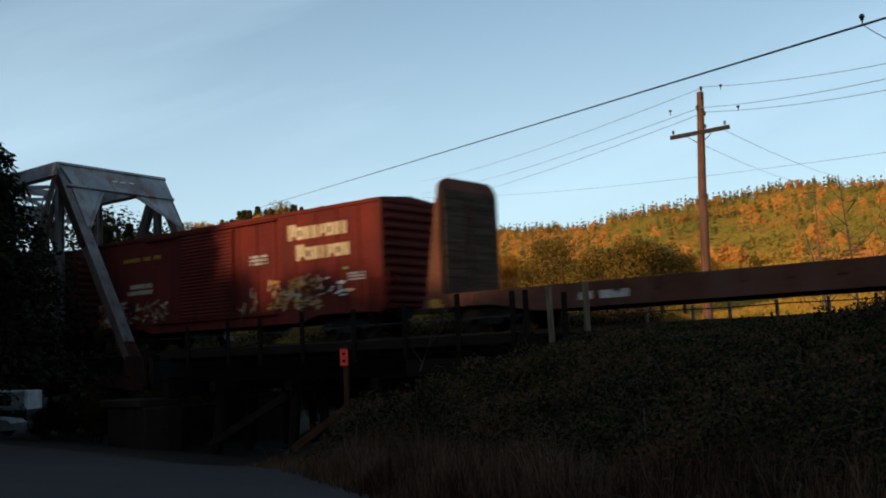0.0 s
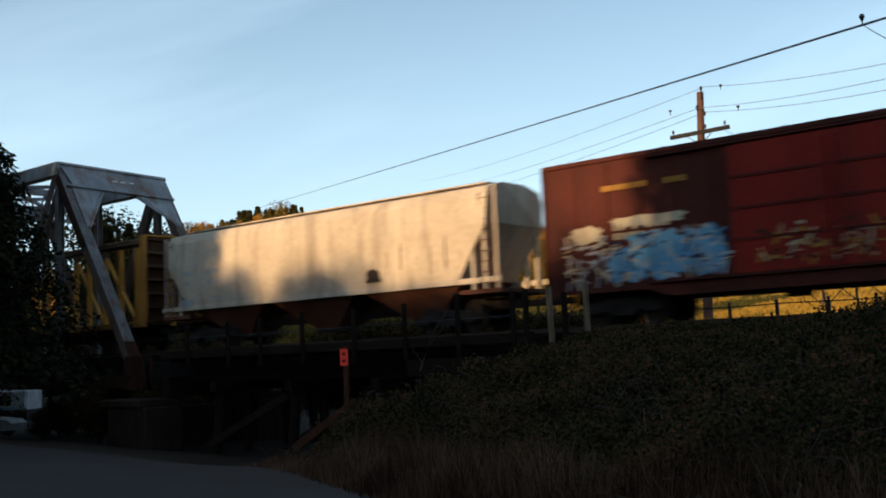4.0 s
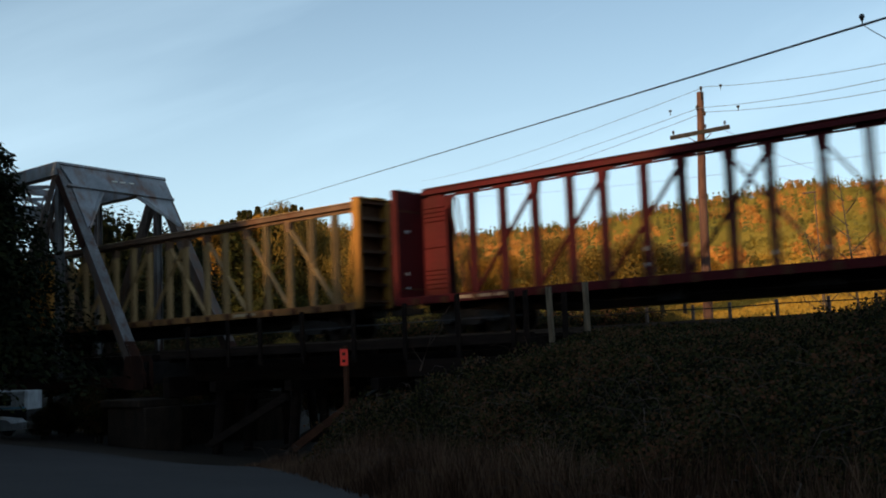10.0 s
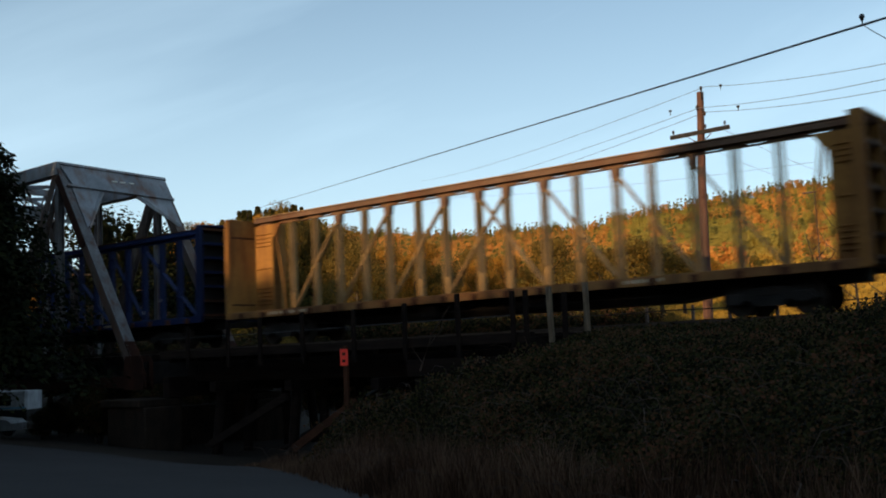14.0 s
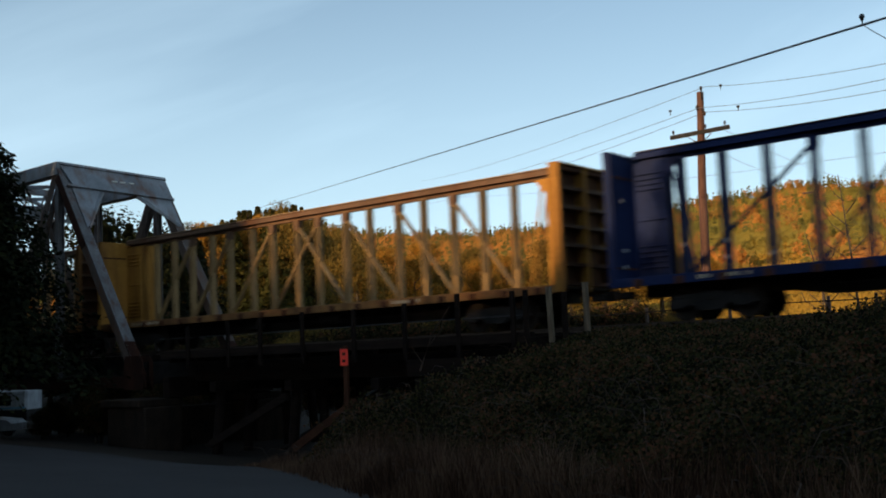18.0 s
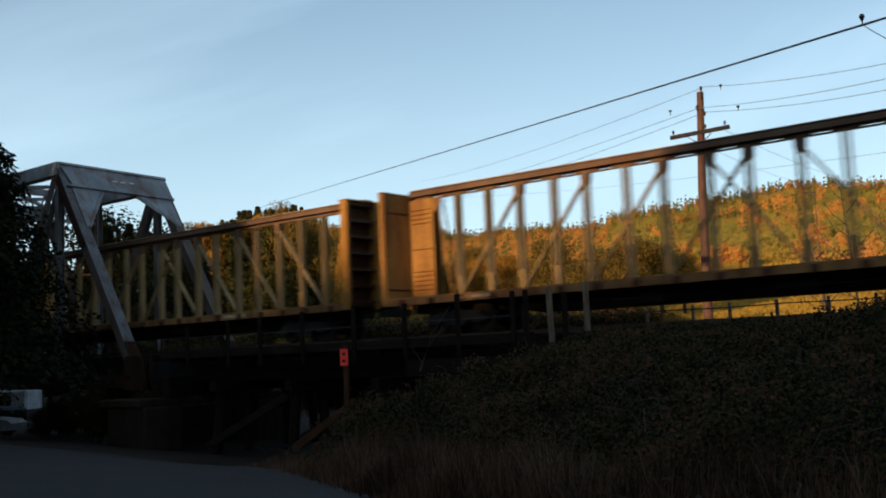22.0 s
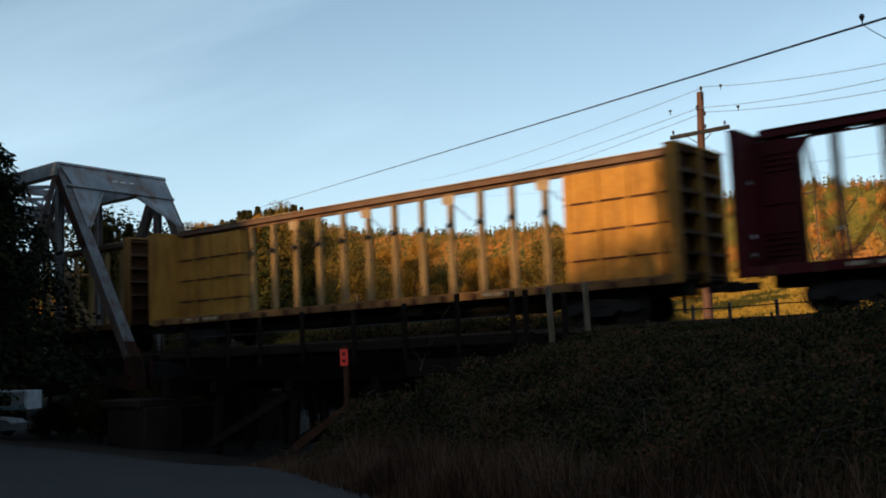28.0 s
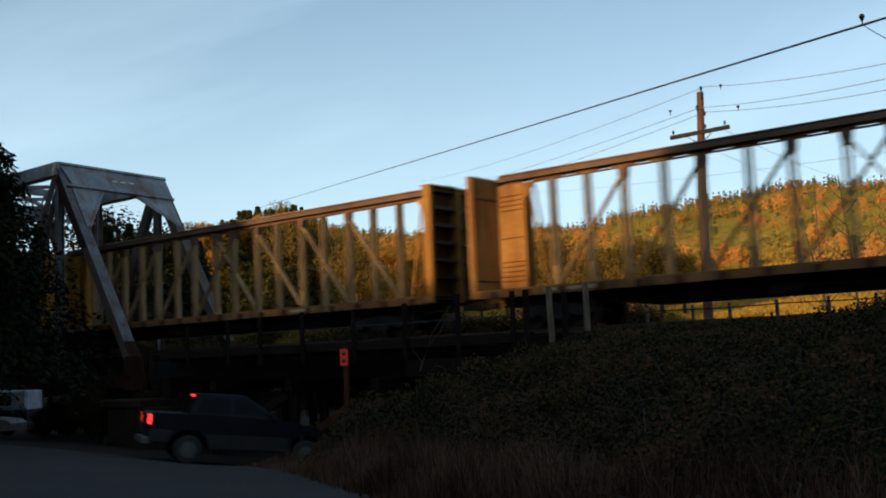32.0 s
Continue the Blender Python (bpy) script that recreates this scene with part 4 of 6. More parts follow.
    part("centre_sill", Build().box(-h + .3, h - .3, -.3, .3, .62, 1.0).box(-3.4, 3.4, -1.2, 1.2, .8, 1.0), M_BLACK, th)
    part("air_reservoir", Build().tube([(1.6, -.7, .62), (2.7, -.7, .62)], .19, 12), M_BLACK, th)
    part("brake_cylinder", Build().box(-1.6, -1.0, -.9, -.5, .45, .8, .03), M_BLACK, th)
    # title shapes and spray paint on the near side
    letters(th, M_CREAM, h - 4.5, 3.58, .56, .44, 8, .31, -1.49)
    letters(th, M_CREAM, h - 4.1, 2.84, .56, .44, 7, .31, -1.49)
    plate_bars(th, M_GOLD, -h + 2.0, -h + 4.6, 3.62, 3.84, 1, -1.49, 11, seed)
    plate_bars(th, M_CREAM, -h + 2.3, -h + 4.0, 2.25, 2.75, 2, -1.49, 9, seed + 3)
    plate_bars(th, M_GREYBLUE, 1.7, 2.7, 2.85, 3.25, 3, -1.49, 8, seed + 5)
    plate_bars(th, M_GREYBLUE, h - 1.6, h - .8, 1.95, 2.25, 3, -1.49, 6, seed + 6)
    if wide_door:
        for k, (cx, cz, w, hh) in enumerate(((-5.6, 1.6, 1.3, 1.0), (-4.5, 1.75, 1.5, 1.3), (-3.4, 1.8, 1.4, 1.3), (-5.0, 2.15, 1.2, .6))):
            blot(th, M_BLUE, cx, cz, w, hh, 7 + k, -1.49)
        blot(th, M_CREAM, -4.9, 2.75, 2.4, .3, 3, -1.49)
        blot(th, M_CREAM, -6.9, 2.5, 1.1, .5, 8, -1.49)
        blot(th, M_GREYBLUE, 4.4, 1.7, 1.2, 1.1, 5, -1.49)
        tag(th, (M_NAVY, M_GREYBLUE, M_CREAM), -6.1, -2.8, 1.15, 2.4, seed + 1, -1.498, 18)
        tag(th, (M_CREAM, M_GREYBLUE), -7.6, -5.9, 1.1, 2.4, seed + 2, -1.49, 22)
        tag(th, (M_CREAM,), -6.0, -3.2, 1.9, 2.4, seed + 3, -1.49, 9)
        tag(th, (M_CREAM, M_GOLD, M_BOX_BROWN), -1.9, 2.1, 1.3, 2.2, seed + 4, -1.566, 22)
        tag(th, (M_GREYBLUE, M_CREAM, M_NAVY), 2.7, 6.4, 1.2, 2.4, seed + 5, -1.498, 34)
        tag(th, (M_GREYBLUE,), 6.3, 7.9, 1.1, 1.9, seed + 6, -1.49, 12)
        blot(th, M_GREEN, 6.6, 2.25, .3, .12, 4, -1.49)
    else:
        tag(th, (M_CREAM, M_WHITE, M_GOLD), -8.1, -6.2, 1.05, 2.1, seed + 1, -1.49, 24)
        tag(th, (M_CREAM, M_BOX_BROWN), -6.0, -3.4, 1.15, 2.0, seed + 2, -1.49, 22)
        tag(th, (M_CREAM, M_GOLD, M_BOX_BROWN), 2.7, 5.4, 1.2, 2.2, seed + 3, -1.49, 32)
        tag(th, (M_WHITE,), 5.3, 6.5, 1.5, 2.2, seed + 4, -1.49, 8)
        tag(th, (M_CREAM,), .9, 2.1, 1.1, 1.9, seed + 5, -1.49, 6)
        blot(th, M_CREAM, 6.7, 1.65, .5, .12, 6, -1.49)
        blot(th, M_GREEN, 6.6, 2.4, .26, .08, 4, -1.49)
    for x in (-6.1, 6.1):
        bogie(th, x)


def hopper(lead):
    L = 16.68
    h = L / 2
    th = thing("covered_hopper", "warm grey covered hopper wagon with dusty slope ends", "freight car", group="cars of the train")
    CARS.append((th, lead - h))
    # body: slightly bowed sides, slope sheets at both ends
    prof = [(-1.46, 1.62), (-1.54, 2.3), (-1.56, 3.2), (-1.50, 4.1), (-1.38, 4.40), (-.6, 4.60), (.6, 4.60), (1.38, 4.40), (1.50, 4.1), (1.56, 3.2), (1.54, 2.3), (1.46, 1.62)]
    n = len(prof)
    inset = lambda z: .40 + max(0, 3.3 - z) * .72
    vs = [(-h + inset(z), y, z) for y, z in prof] + [(h - inset(z), y, z) for y, z in prof]
    b = Build().add(vs, [(i, (i + 1) % n, n + (i + 1) % n, n + i) for i in range(n)] + [tuple(range(n - 1, -1, -1)), tuple(range(n, 2 * n))])
    part("body", b, M_HOPPER, th)
    for y, s in ((-1.42, -1), (1.42, 1)):
        part("side_sill", Build().box(-h, h, y - .07, y + .07, 1.46, 1.63, .01), M_HOPPER, th)
    for s in (-1, 1):
        xa, xb = s * (h - inset(3.3) + .012), s * (h - inset(1.62) + .012)
        part("slope_sheet", Build().add([(xa, -1.5, 3.3), (xa, 1.5, 3.3), (xb, 1.45, 1.62), (xb, -1.45, 1.62), (xa - s * .01, -1.5, 3.3), (xa - s * .01, 1.5, 3.3), (xb - s * .01, 1.45, 1.62), (xb - s * .01, -1.45, 1.62)], [(0, 1, 2, 3), (4, 7, 6, 5), (0, 4, 5, 1), (1, 5, 6, 2), (2, 6, 7, 3), (3, 7, 4, 0)]), M_HOPPER, th, "dust-stained slope sheet")
    for k in range(3):
        x = -4.6 + k * 4.6
        hp = part("hopper_bottom", Build().add([(x - 2.2, -1.4, 1.6), (x + 2.2, -1.4, 1.6), (x + 2.2, 1.4, 1.6), (x - 2.2, 1.4, 1.6), (x - .45, -.5, .42), (x + .45, -.5, .42), (x + .45, .5, .42), (x - .45, .5, .42)], [(0, 1, 2, 3), (4, 7, 6, 5), (0, 4, 5, 1), (1, 5, 6, 2), (2, 6, 7, 3), (3, 7, 4, 0)]), M_FLAT, th)
        part("outlet_gate", Build().box(x - .5, x + .5, -.6, .6, .32, .44, .01), M_BLACK, hp)
    part("roof_hatch", Build().box(-h + 1.2, h - 1.2, -.35, .35, 4.66, 4.76, .01), M_HOPPER, th)
    part("running_board", Build().box(-h + .9, h - .9, -.9, -.62, 4.60, 4.63).box(-h + .9, h - .9, .62, .9, 4.60, 4.63), M_HOPPER, th)
    for s in (-1, 1):
        part("end_platform", Build().box(min(s * (h - 1.6), s * h), max(s * (h - 1.6), s * h), -1.45, 1.45, 1.15, 1.28), M_FLAT, th)
        for dx, y in ((.15, -1.4), (.6, -1.4), (1.05, -1.4), (.15, 1.4), (.6, 1.4), (1.05, 1.4)):
            part("end_post", Build().box(s * (h - dx) - .05, s * (h - dx) + .05, y - .05, y + .05, 1.28, 3.3 if dx > .2 else 4.4), M_HOPPER, th)
        rungs(th, s * (h - .5), -1.5, 1.3, 4.2, 9, .42, "x", M_FLAT)
        coupler(th, s * h, s)
    part("centre_sill", Build().box(-h + .2, h - .2, -.25, .25, .70, 1.06), M_BLACK, th)
    plate_bars(th, M_GREYBLUE, -h + 1.5, -h + 2.3, 2.75, 3.0, 1, -1.566, 4, 5)
    plate_bars(th, M_GREYBLUE, -h + 2.9, -h + 3.7, 2.75, 3.0, 1, -1.566, 5, 6)
    plate_bars(th, M_GREYBLUE, -h + 1.5, -h + 1.9, 2.35, 2.6, 1, -1.566, 2, 7)
    plate_bars(th, M_GREYBLUE, -h + 2.95, -h + 3.6, 2.35, 2.6, 1, -1.566, 4, 9)
    plate_bars(th, M_GREYBLUE, -h + 3.0, -h + 4.0, 1.85, 1.93, 1, -1.535, 3, 8)
    for k in range(7):
        part("rust_run", Build().box(3.2 + k * .62, 3.215 + k * .62 + .01 * (k % 3), -1.566, -1.563, 1.9 + .1 * (k % 4), 2.5 + .25 * (k % 3)), M_FLAT, th)
    blot(th, M_GREYBLUE, -h + 1.6, 1.75, .9, .35, 3, -1.5)
    blot(th, M_BLACK, 3.2, 2.0, .7, .45, 4, -1.535, "scorch_patch")
    for x in (-5.9, 5.9):
        bogie(th, x)


def flatcar(tail):
    """Bulkhead flatcar; tail is the outer face of its rear bulkhead at 0 s."""
    L = 18.6
    h = L / 2
    th = thing("bulkhead_flatcar", "rusty brown bulkhead flatcar with an empty plank deck", "freight car", group="cars of the train")
    CARS.append((th, tail + h))
    part("deck", Build().box(-h, h, -1.4, 1.4, 1.10, 1.19), M_PLANK, th, "bleached plank deck")
    for y, s in ((-1.40, -1), (1.40, 1)):
        sill = part("side_sill", Build().prism([(-h, 1.22), (h, 1.22), (h, .82), (h - 2.6, .80), (h - 4.2, .52), (-h + 4.2, .52), (-h + 2.6, .80), (-h, .82)], "y", min(y, y + s * .06), max(y, y + s * .06)), M_FLAT, th)
        for k in range(15):
            x = -h + .8 + k * (L - 1.6) / 14
            part("stake_pocket", Build().box(x - .09, x + .09, min(y + s * .061, y + s * .13), max(y + s * .061, y + s * .13), .90, 1.18), M_FLAT, sill)
    out_l = [(-1.5, 1.19), (1.6, 1.19), (1.6, 4.42), (1.54, 4.66), (1.38, 4.84), (1.1, 4.95), (-1.0, 4.95), (-1.3, 4.84), (-1.45, 4.66), (-1.5, 4.42)]
    for s in (-1, 1):
        x0 = s * (h - .75)
        bk = part("bulkhead", Build().prism(out_l, "x", min(x0, x0 + s * .08), max(x0, x0 + s * .08)), M_FLAT, th)
        for k in range(12):
            z = 1.22 + k * .28
            part("bulkhead_plank", Build().box(min(x0 - s * .055, x0 - s * .001), max(x0 - s * .055, x0 - s * .001), -1.3, 1.42, z, z + .265), M_PLANK, bk)
        for y in (-.14, .14):
            part("bulkhead_strap", Build().box(min(x0 - s * .08, x0 - s * .056), max(x0 - s * .08, x0 - s * .056), y - .04, y + .04, 1.3, 4.3), M_RUST, bk)
        for y in (-1.36, 1.36):
            part("bulkhead_knee", Build().prism([(x0, 1.2), (x0 + s * .7, 1.2), (x0 + s * .2, 4.3), (x0, 4.3)], "y", y - .05, y + .05), M_FLAT, bk)
        coupler(th, s * h, s)
    part("centre_sill", Build().box(-h + .3, h - .3, -.35, .35, .5, 1.08), M_BLACK, th)
    plate_bars(th, M_WHITE, -3.6, -2.0, .68, 1.0, 1, -1.462, 7, 4)
    blot(th, M_GOLD, -h + .5, .95, .7, .3, 12, -1.462, "yellow_stripe_paint")
    for x in (-7.0, 7.0):
        bogie(th, x)


flatcar(-21.0)
boxcar(-22.7, M_BOX_RED, M_BOX_RED, "oxide red boxcar with sprayed patches along the sill", 11, False)
boxcar(-41.17, M_BOX_BROWN, M_DOOR_RED, "brown boxcar with bright red double doors and spray paint", 23, True)
hopper(-59.39)
YELLOW_LABEL = "empty yellow centre-partition lumber car with weathered paint"
TAN_LABEL = "empty dull tan-yellow lumber car with worn paint"
LINE = [(M_YELLOW, "plain", YELLOW_LABEL), (M_DARK_RED, "tags", "empty dark red lumber car with white reflective tags"), (M_TAN, "plain", TAN_LABEL),
        (M_OCHRE, "plain", "empty rusty ochre lumber car with stained bulkheads"), (M_NAVY, "tags", "empty faded navy lumber car with pale tags"), (M_TAN, "plain", TAN_LABEL),
        (M_OCHRE, "plain", "empty rusty ochre lumber car with stained bulkheads"), (M_TAN, "plain", TAN_LABEL), (M_DARK_RED, "tags", "empty dark red lumber car with white reflective tags"),
        (M_TAN, "panel", "empty yellow lumber car with wide plated end panels"), (M_OCHRE, "plain", "empty rusty ochre lumber car with stained bulkheads"), (M_TAN, "plain", TAN_LABEL), (M_OCHRE, "plain", "empty rusty ochre lumber car with stained bulkheads")]
for i, (m, style, label) in enumerate(LINE):
    centerbeam(-77.35 - 24.96 * i, m, label, style, 40 + i)


# ---- poles and wires ----
def line_pole():
    th = thing("utility_pole", "tall reddish timber utility pole with one dark crossarm", "utility pole", pose(-18.0, 12.8, 0))
    part("shaft", Build().tube([(-.25, .2, .2), (.0, 0, 8), (.32, -.3, 11.85)], [.21, .17, .135], 14), M_POLE, th)
    arm = Build().beam((-1.03, -.48, 10.14), (1.38, -.08, 10.26), .12, .16)
    arm_o = part("crossarm", arm, M_BLACK, th)
    for x, y, z in ((-.9, -.46, 10.22), (.42, -.24, 10.29), (1.2, -.11, 10.33)):
        part("insulator", Build().tube([(x, y, z), (x, y, z + .08), (x, y, z + .09), (x, y, z + .2)], [.02, .02, .06, .04], 8), M_GLASS_INS, arm_o)
    for s in (-1, 1):
        part("arm_brace", Build().beam((.13 + s * .5, -.25 + s * .08, 10.12), (.13, -.2, 9.7), .04, .02), M_RUST, th)
    for x, z in ((.2, 11.2), (.45, 11.05), (.42, 11.95), (.5, 10.9)):
        part("insulator", Build().tube([(x, -.42, z - .1), (x, -.42, z + .02), (x, -.42, z + .1)], [.03, .07, .04], 8), M_GLASS_INS, th)
    part("top_pin", Build().tube([(.4, -.38, 11.5), (.42, -.4, 12.05)], .03, 6), M_BLACK, th)


line_pole()


def sag(p, q, drop, n=24):
    p, q = Vector(p), Vector(q)
    return [p.lerp(q, i / n) - Vector((0, 0, drop * 4 * (i / n) * (1 - i / n))) for i in range(n + 1)]


def wire(name, p, q, drop, r, material, label):
    tagged(part(name, Build().tube(sag(p, q, drop), r, 6), material), label, "cable", group="overhead wires")


def at(x, y, d):
    """Plan helper: the place d metres deep along a line of sight, from tangents right and up of the view's axis."""
    m = HOLD
    return m @ Vector((x * d, y * d, -d))


wire("overhead_cable", at(-.1785, .0401, 150), at(.47, .2365, 17), .02, .022, M_CABLE, "thick black overhead cable")
for i, (xl, yl, xr, yr) in enumerate(((-.02, .066, .46, .186), (-.02, .054, .46, .172), (-.02, .043, .46, .160))):
    ends = (at(.2545, .1575, 41.5), at(.249, .137, 41.6), at(.2555, .133, 41.5))[i]
    wire("pole_wire", at(xl, yl, 130), ends, .5, .011, M_WIRE, "thin bare line wire")
    wire("pole_wire", ends, at(xr, yr, 30), .15, .010, M_WIRE, "thin bare line wire")
for a in ((.27, .117), (.23, .112)):
    wire("spur_wire", at(a[0], a[1], 41.6), at(a[0] + .14, a[1] - .05, 120), .6, .010, M_WIRE, "thin bare spur wire")
wire("low_wire", at(-.02, .05, 160), at(.46, .098, 60), .8, .012, M_WIRE, "thin bare low line wire")


def wire_spacer(x, y, d):
    th = thing("line_spacer", "small dark spacer hanging on a line wire", "line spacer", None, "spacers on the wires")
    th.matrix_basis = Matrix.Translation(at(x, y, d))
    part("clip", Build().box(-.05, .05, -.04, .04, -.05, .03, .01), M_BLACK, th)
    part("drop_rod", Build().tube([(0, 0, -.05), (0, 0, -.18)], .015, 6), M_BLACK, th)


wire_spacer(.2693, .1590, 39.5)
wire_spacer(.2863, .1385, 39)
wire_spacer(.2205, .1340, 43)


def near_insulator():
    th = thing("wire_insulator", "dark porcelain insulator on a near span wire", "insulator")
    th.matrix_basis = Matrix.Translation(at(.4065, .2245, 15))
    part("bell", Build().tube([(0, 0, -.05), (0, 0, -.01), (0, 0, .0), (0, 0, .05)], [.015, .03, .045, .03], 10), M_GLASS_INS, th)
    part("pin", Build().tube([(0, 0, -.1), (0, 0, -.05)], .01, 6), M_BLACK, th)
    wire("span_wire", at(.4065, .218, 15), at(.46, .19, 12), .02, .006, M_CABLE, "short sagging span wire end")


near_insulator()


def fence():
    """Post and rail fence behind the track."""
    th = thing("rail_fence", "dark metal post and rail fence along the field edge", "fence")
    pm = Build().box(-.045, .045, -.045, .045, .6, 2.72, .01).mesh("fence_post", M_OLD_STEEL)
    for k in range(16):
        x = -16.8 + 1.52 * k + .12 * math.sin(k * 2.1)
        part("fence_post", pm, None, th, "", pose(x, 5.2, .2, 0, 1.5 * math.sin(k * 1.3), 0))
    for z, r in ((2.78, .022), (2.30, .014)):
        part("fence_rail", Build().tube([(-20 + 2 * k, 5.12, z - .03 * (k % 2)) for k in range(14)], r, 6), M_BLACK, th)


fence()


# ---- foliage ----
def leaves_mesh(name, centres, normals, sizes, material, aspect=0.7, seed=0):
    """Small leaf quads, one island each, from arrays."""
    rng = np.random.default_rng(seed)
    n = len(centres)
    nn = normals / np.maximum(np.linalg.norm(normals, axis=1, keepdims=True), 1e-6)
    ref = rng.normal(size=(n, 3))
    u = np.cross(nn, ref)
    u /= np.maximum(np.linalg.norm(u, axis=1, keepdims=True), 1e-6)
    w = np.cross(nn, u)
    s = sizes[:, None]
    p = np.stack([centres - u * s * .5, centres - w * s * .5 * aspect + u * s * .1, centres + u * s * .5, centres + w * s * .5 * aspect + u * s * .1], 1).reshape(-1, 3)
    me = bpy.data.meshes.new(name)
    me.vertices.add(n * 4)
    me.vertices.foreach_set("co", p.ravel())
    me.loops.add(n * 4)
    me.loops.foreach_set("vertex_index", np.arange(n * 4, dtype=np.int32))
    me.polygons.add(n)
    me.polygons.foreach_set("loop_start", np.arange(0, n * 4, 4, dtype=np.int32))
    me.update(calc_edges=True)
    me.materials.append(material)
    return me


def conifer_points(rng, hgt, rad, count, base=0.08):
    """Whorls of drooping boughs, uneven in length, thinning to the tip."""
    levels = max(9, int(count ** .5 * .62))
    per = 7
    m = max(3, count // (levels * per))
    cs, ns = [], []
    for i in range(levels):
        f = (i + rng.random()) / levels
        z0 = hgt * (base + (1 - base) * f)
        for k in range(per):
            l = rad * ((1 - f) ** 1.1 * rng.uniform(.38, 1.25) + .012)
            a = 2 * math.pi * (k + .37 * i) / per + rng.normal(scale=.25)
            t = rng.random(m) ** .7
            w = rng.normal(scale=.16, size=m) * l * (1.15 - t)
            x, y = np.cos(a) * l * t - np.sin(a) * w, np.sin(a) * l * t + np.cos(a) * w
            z = z0 - .10 * l * t - .28 * l * t * t + rng.normal(scale=.018, size=m) * hgt * (1 - f + .15)
            cs.append(np.stack([x, y, z], 1))
            ns.append(np.stack([np.full(m, np.cos(a) * .6), np.full(m, np.sin(a) * .6), np.full(m, .75)], 1) + rng.normal(scale=.4, size=(m, 3)))
    return np.concatenate(cs), np.concatenate(ns)


def broad_points(rng, hgt, rad, count, clumps=16, low=.25, shell=.55):
    cs, ns = [], []
    for k in range(clumps):
        f = rng.random()
        z = hgt * (low + (1 - low) * (.12 + .78 * f))
        rr = rad * (1 - abs(f - .42) * 1.1) * rng.random() ** .5 * .75
        a = rng.random() * 2 * math.pi
        size = rad * (.26 + .26 * rng.random())
        m = count // clumps
        d = rng.normal(size=(m, 3))
        d /= np.linalg.norm(d, axis=1, keepdims=True)
        rs = size * (shell + (1.1 - shell) * rng.random((m, 1)) ** .6)
        cs.append(d * rs * np.array([1, 1, .8]) + np.array([rr * math.cos(a), rr * math.sin(a), z]))
        ns.append(d + rng.normal(scale=.28, size=(m, 3)))
    return np.concatenate(cs), np.concatenate(ns)


def trunk_build(rng, hgt, r, limbs=7, spread=2.0, conifer=False):
    b = Build()
    b.tube([(0, 0, -.4), (.05 * r, 0, hgt * .3), (.1, .05, hgt * .65), (.1, .05, hgt * (.97 if conifer else .8))], [r * 1.25, r, r * .6, r * .15], 8)
    for k in range(limbs):
        a = rng.random() * 2 * math.pi
        z = hgt * (.28 + .5 * k / max(1, limbs))
        l = spread * (.6 + .5 * rng.random())
        up = .1 if conifer else .8
        b.tube([(0.05, 0, z), (math.cos(a) * l * .5, math.sin(a) * l * .5, z + l * up * .35), (math.cos(a) * l, math.sin(a) * l, z + l * up)], [r * .42, r * .28, r * .08], 6)
    return b


TREES = {}


def tree_template(kind, var):
    key = (kind, var)
    if key not in TREES:
        rng = np.random.default_rng(100 + var * 7 + hash_of(kind))
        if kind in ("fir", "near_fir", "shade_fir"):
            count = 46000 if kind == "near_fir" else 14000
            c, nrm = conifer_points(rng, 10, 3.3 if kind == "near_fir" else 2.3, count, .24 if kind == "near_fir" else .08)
            crown = leaves_mesh("crown", c, nrm, rng.uniform(.3, .6, len(c)) * (.6 if kind == "shade_fir" else .44), M_FIR_LIT if kind == "fir" else M_SHADE_LEAF, .45, var)
            tr = trunk_build(rng, 10, .17, 8, 1.6, True).mesh("trunk", M_BARK)
        else:
            m = {"autumn": M_AUTUMN, "olive": M_OLIVE, "shrub": M_BRAMBLE, "alder": M_SHADE_LEAF}[kind]
            count = 12000
            c, nrm = broad_points(rng, 10, 3.6, count, 26, .12 if kind == "shrub" else .25)
            crown = leaves_mesh("crown", c, nrm, rng.uniform(.13, .28, len(c)), m, .7, var)
            tr = trunk_build(rng, 8.6, .19, 9, 2.4).mesh("trunk", M_BARK)
        TREES[key] = (crown, tr)
    return TREES[key]


def hash_of(s):
    return sum(ord(ch) * (i + 1) for i, ch in enumerate(s)) % 97


def tree(kind, x, y, hgt, wide=1.0, var=0, label="", group="", spin=None):
    crown, tr = tree_template(kind, var)
    z = float(height(x, y)) - .1
    names = {"fir": ("fir_tree", "fir tree with drooping boughs"), "near_fir": ("fir_tree", "fir tree with drooping boughs"), "shade_fir": ("fir_tree", "fir tree with drooping boughs"), "alder": ("broadleaf_tree", "broadleaf tree with shade put into its leaf colour"), "autumn": ("autumn_tree", "broadleaf tree in orange autumn leaf"), "olive": ("broadleaf_tree", "olive green broadleaf tree"), "shrub": ("shrub", "dense shrub with shade in its leaf colour")}
    nm, lb = names[kind]
    th = thing(nm, label or lb, "tree", None, group or "trees round the bridge")
    s = hgt / 10
    sp = spin if spin is not None else (x * 37 + y * 17) % 360
    th.matrix_basis = Matrix.Translation((x, y, z)) @ Matrix.Rotation(radians(sp), 4, "Z") @ Matrix.Diagonal((s * wide, s * wide, s, 1))
    part("trunk", tr, None, th)
    part("crown", crown, None, th)
    return th


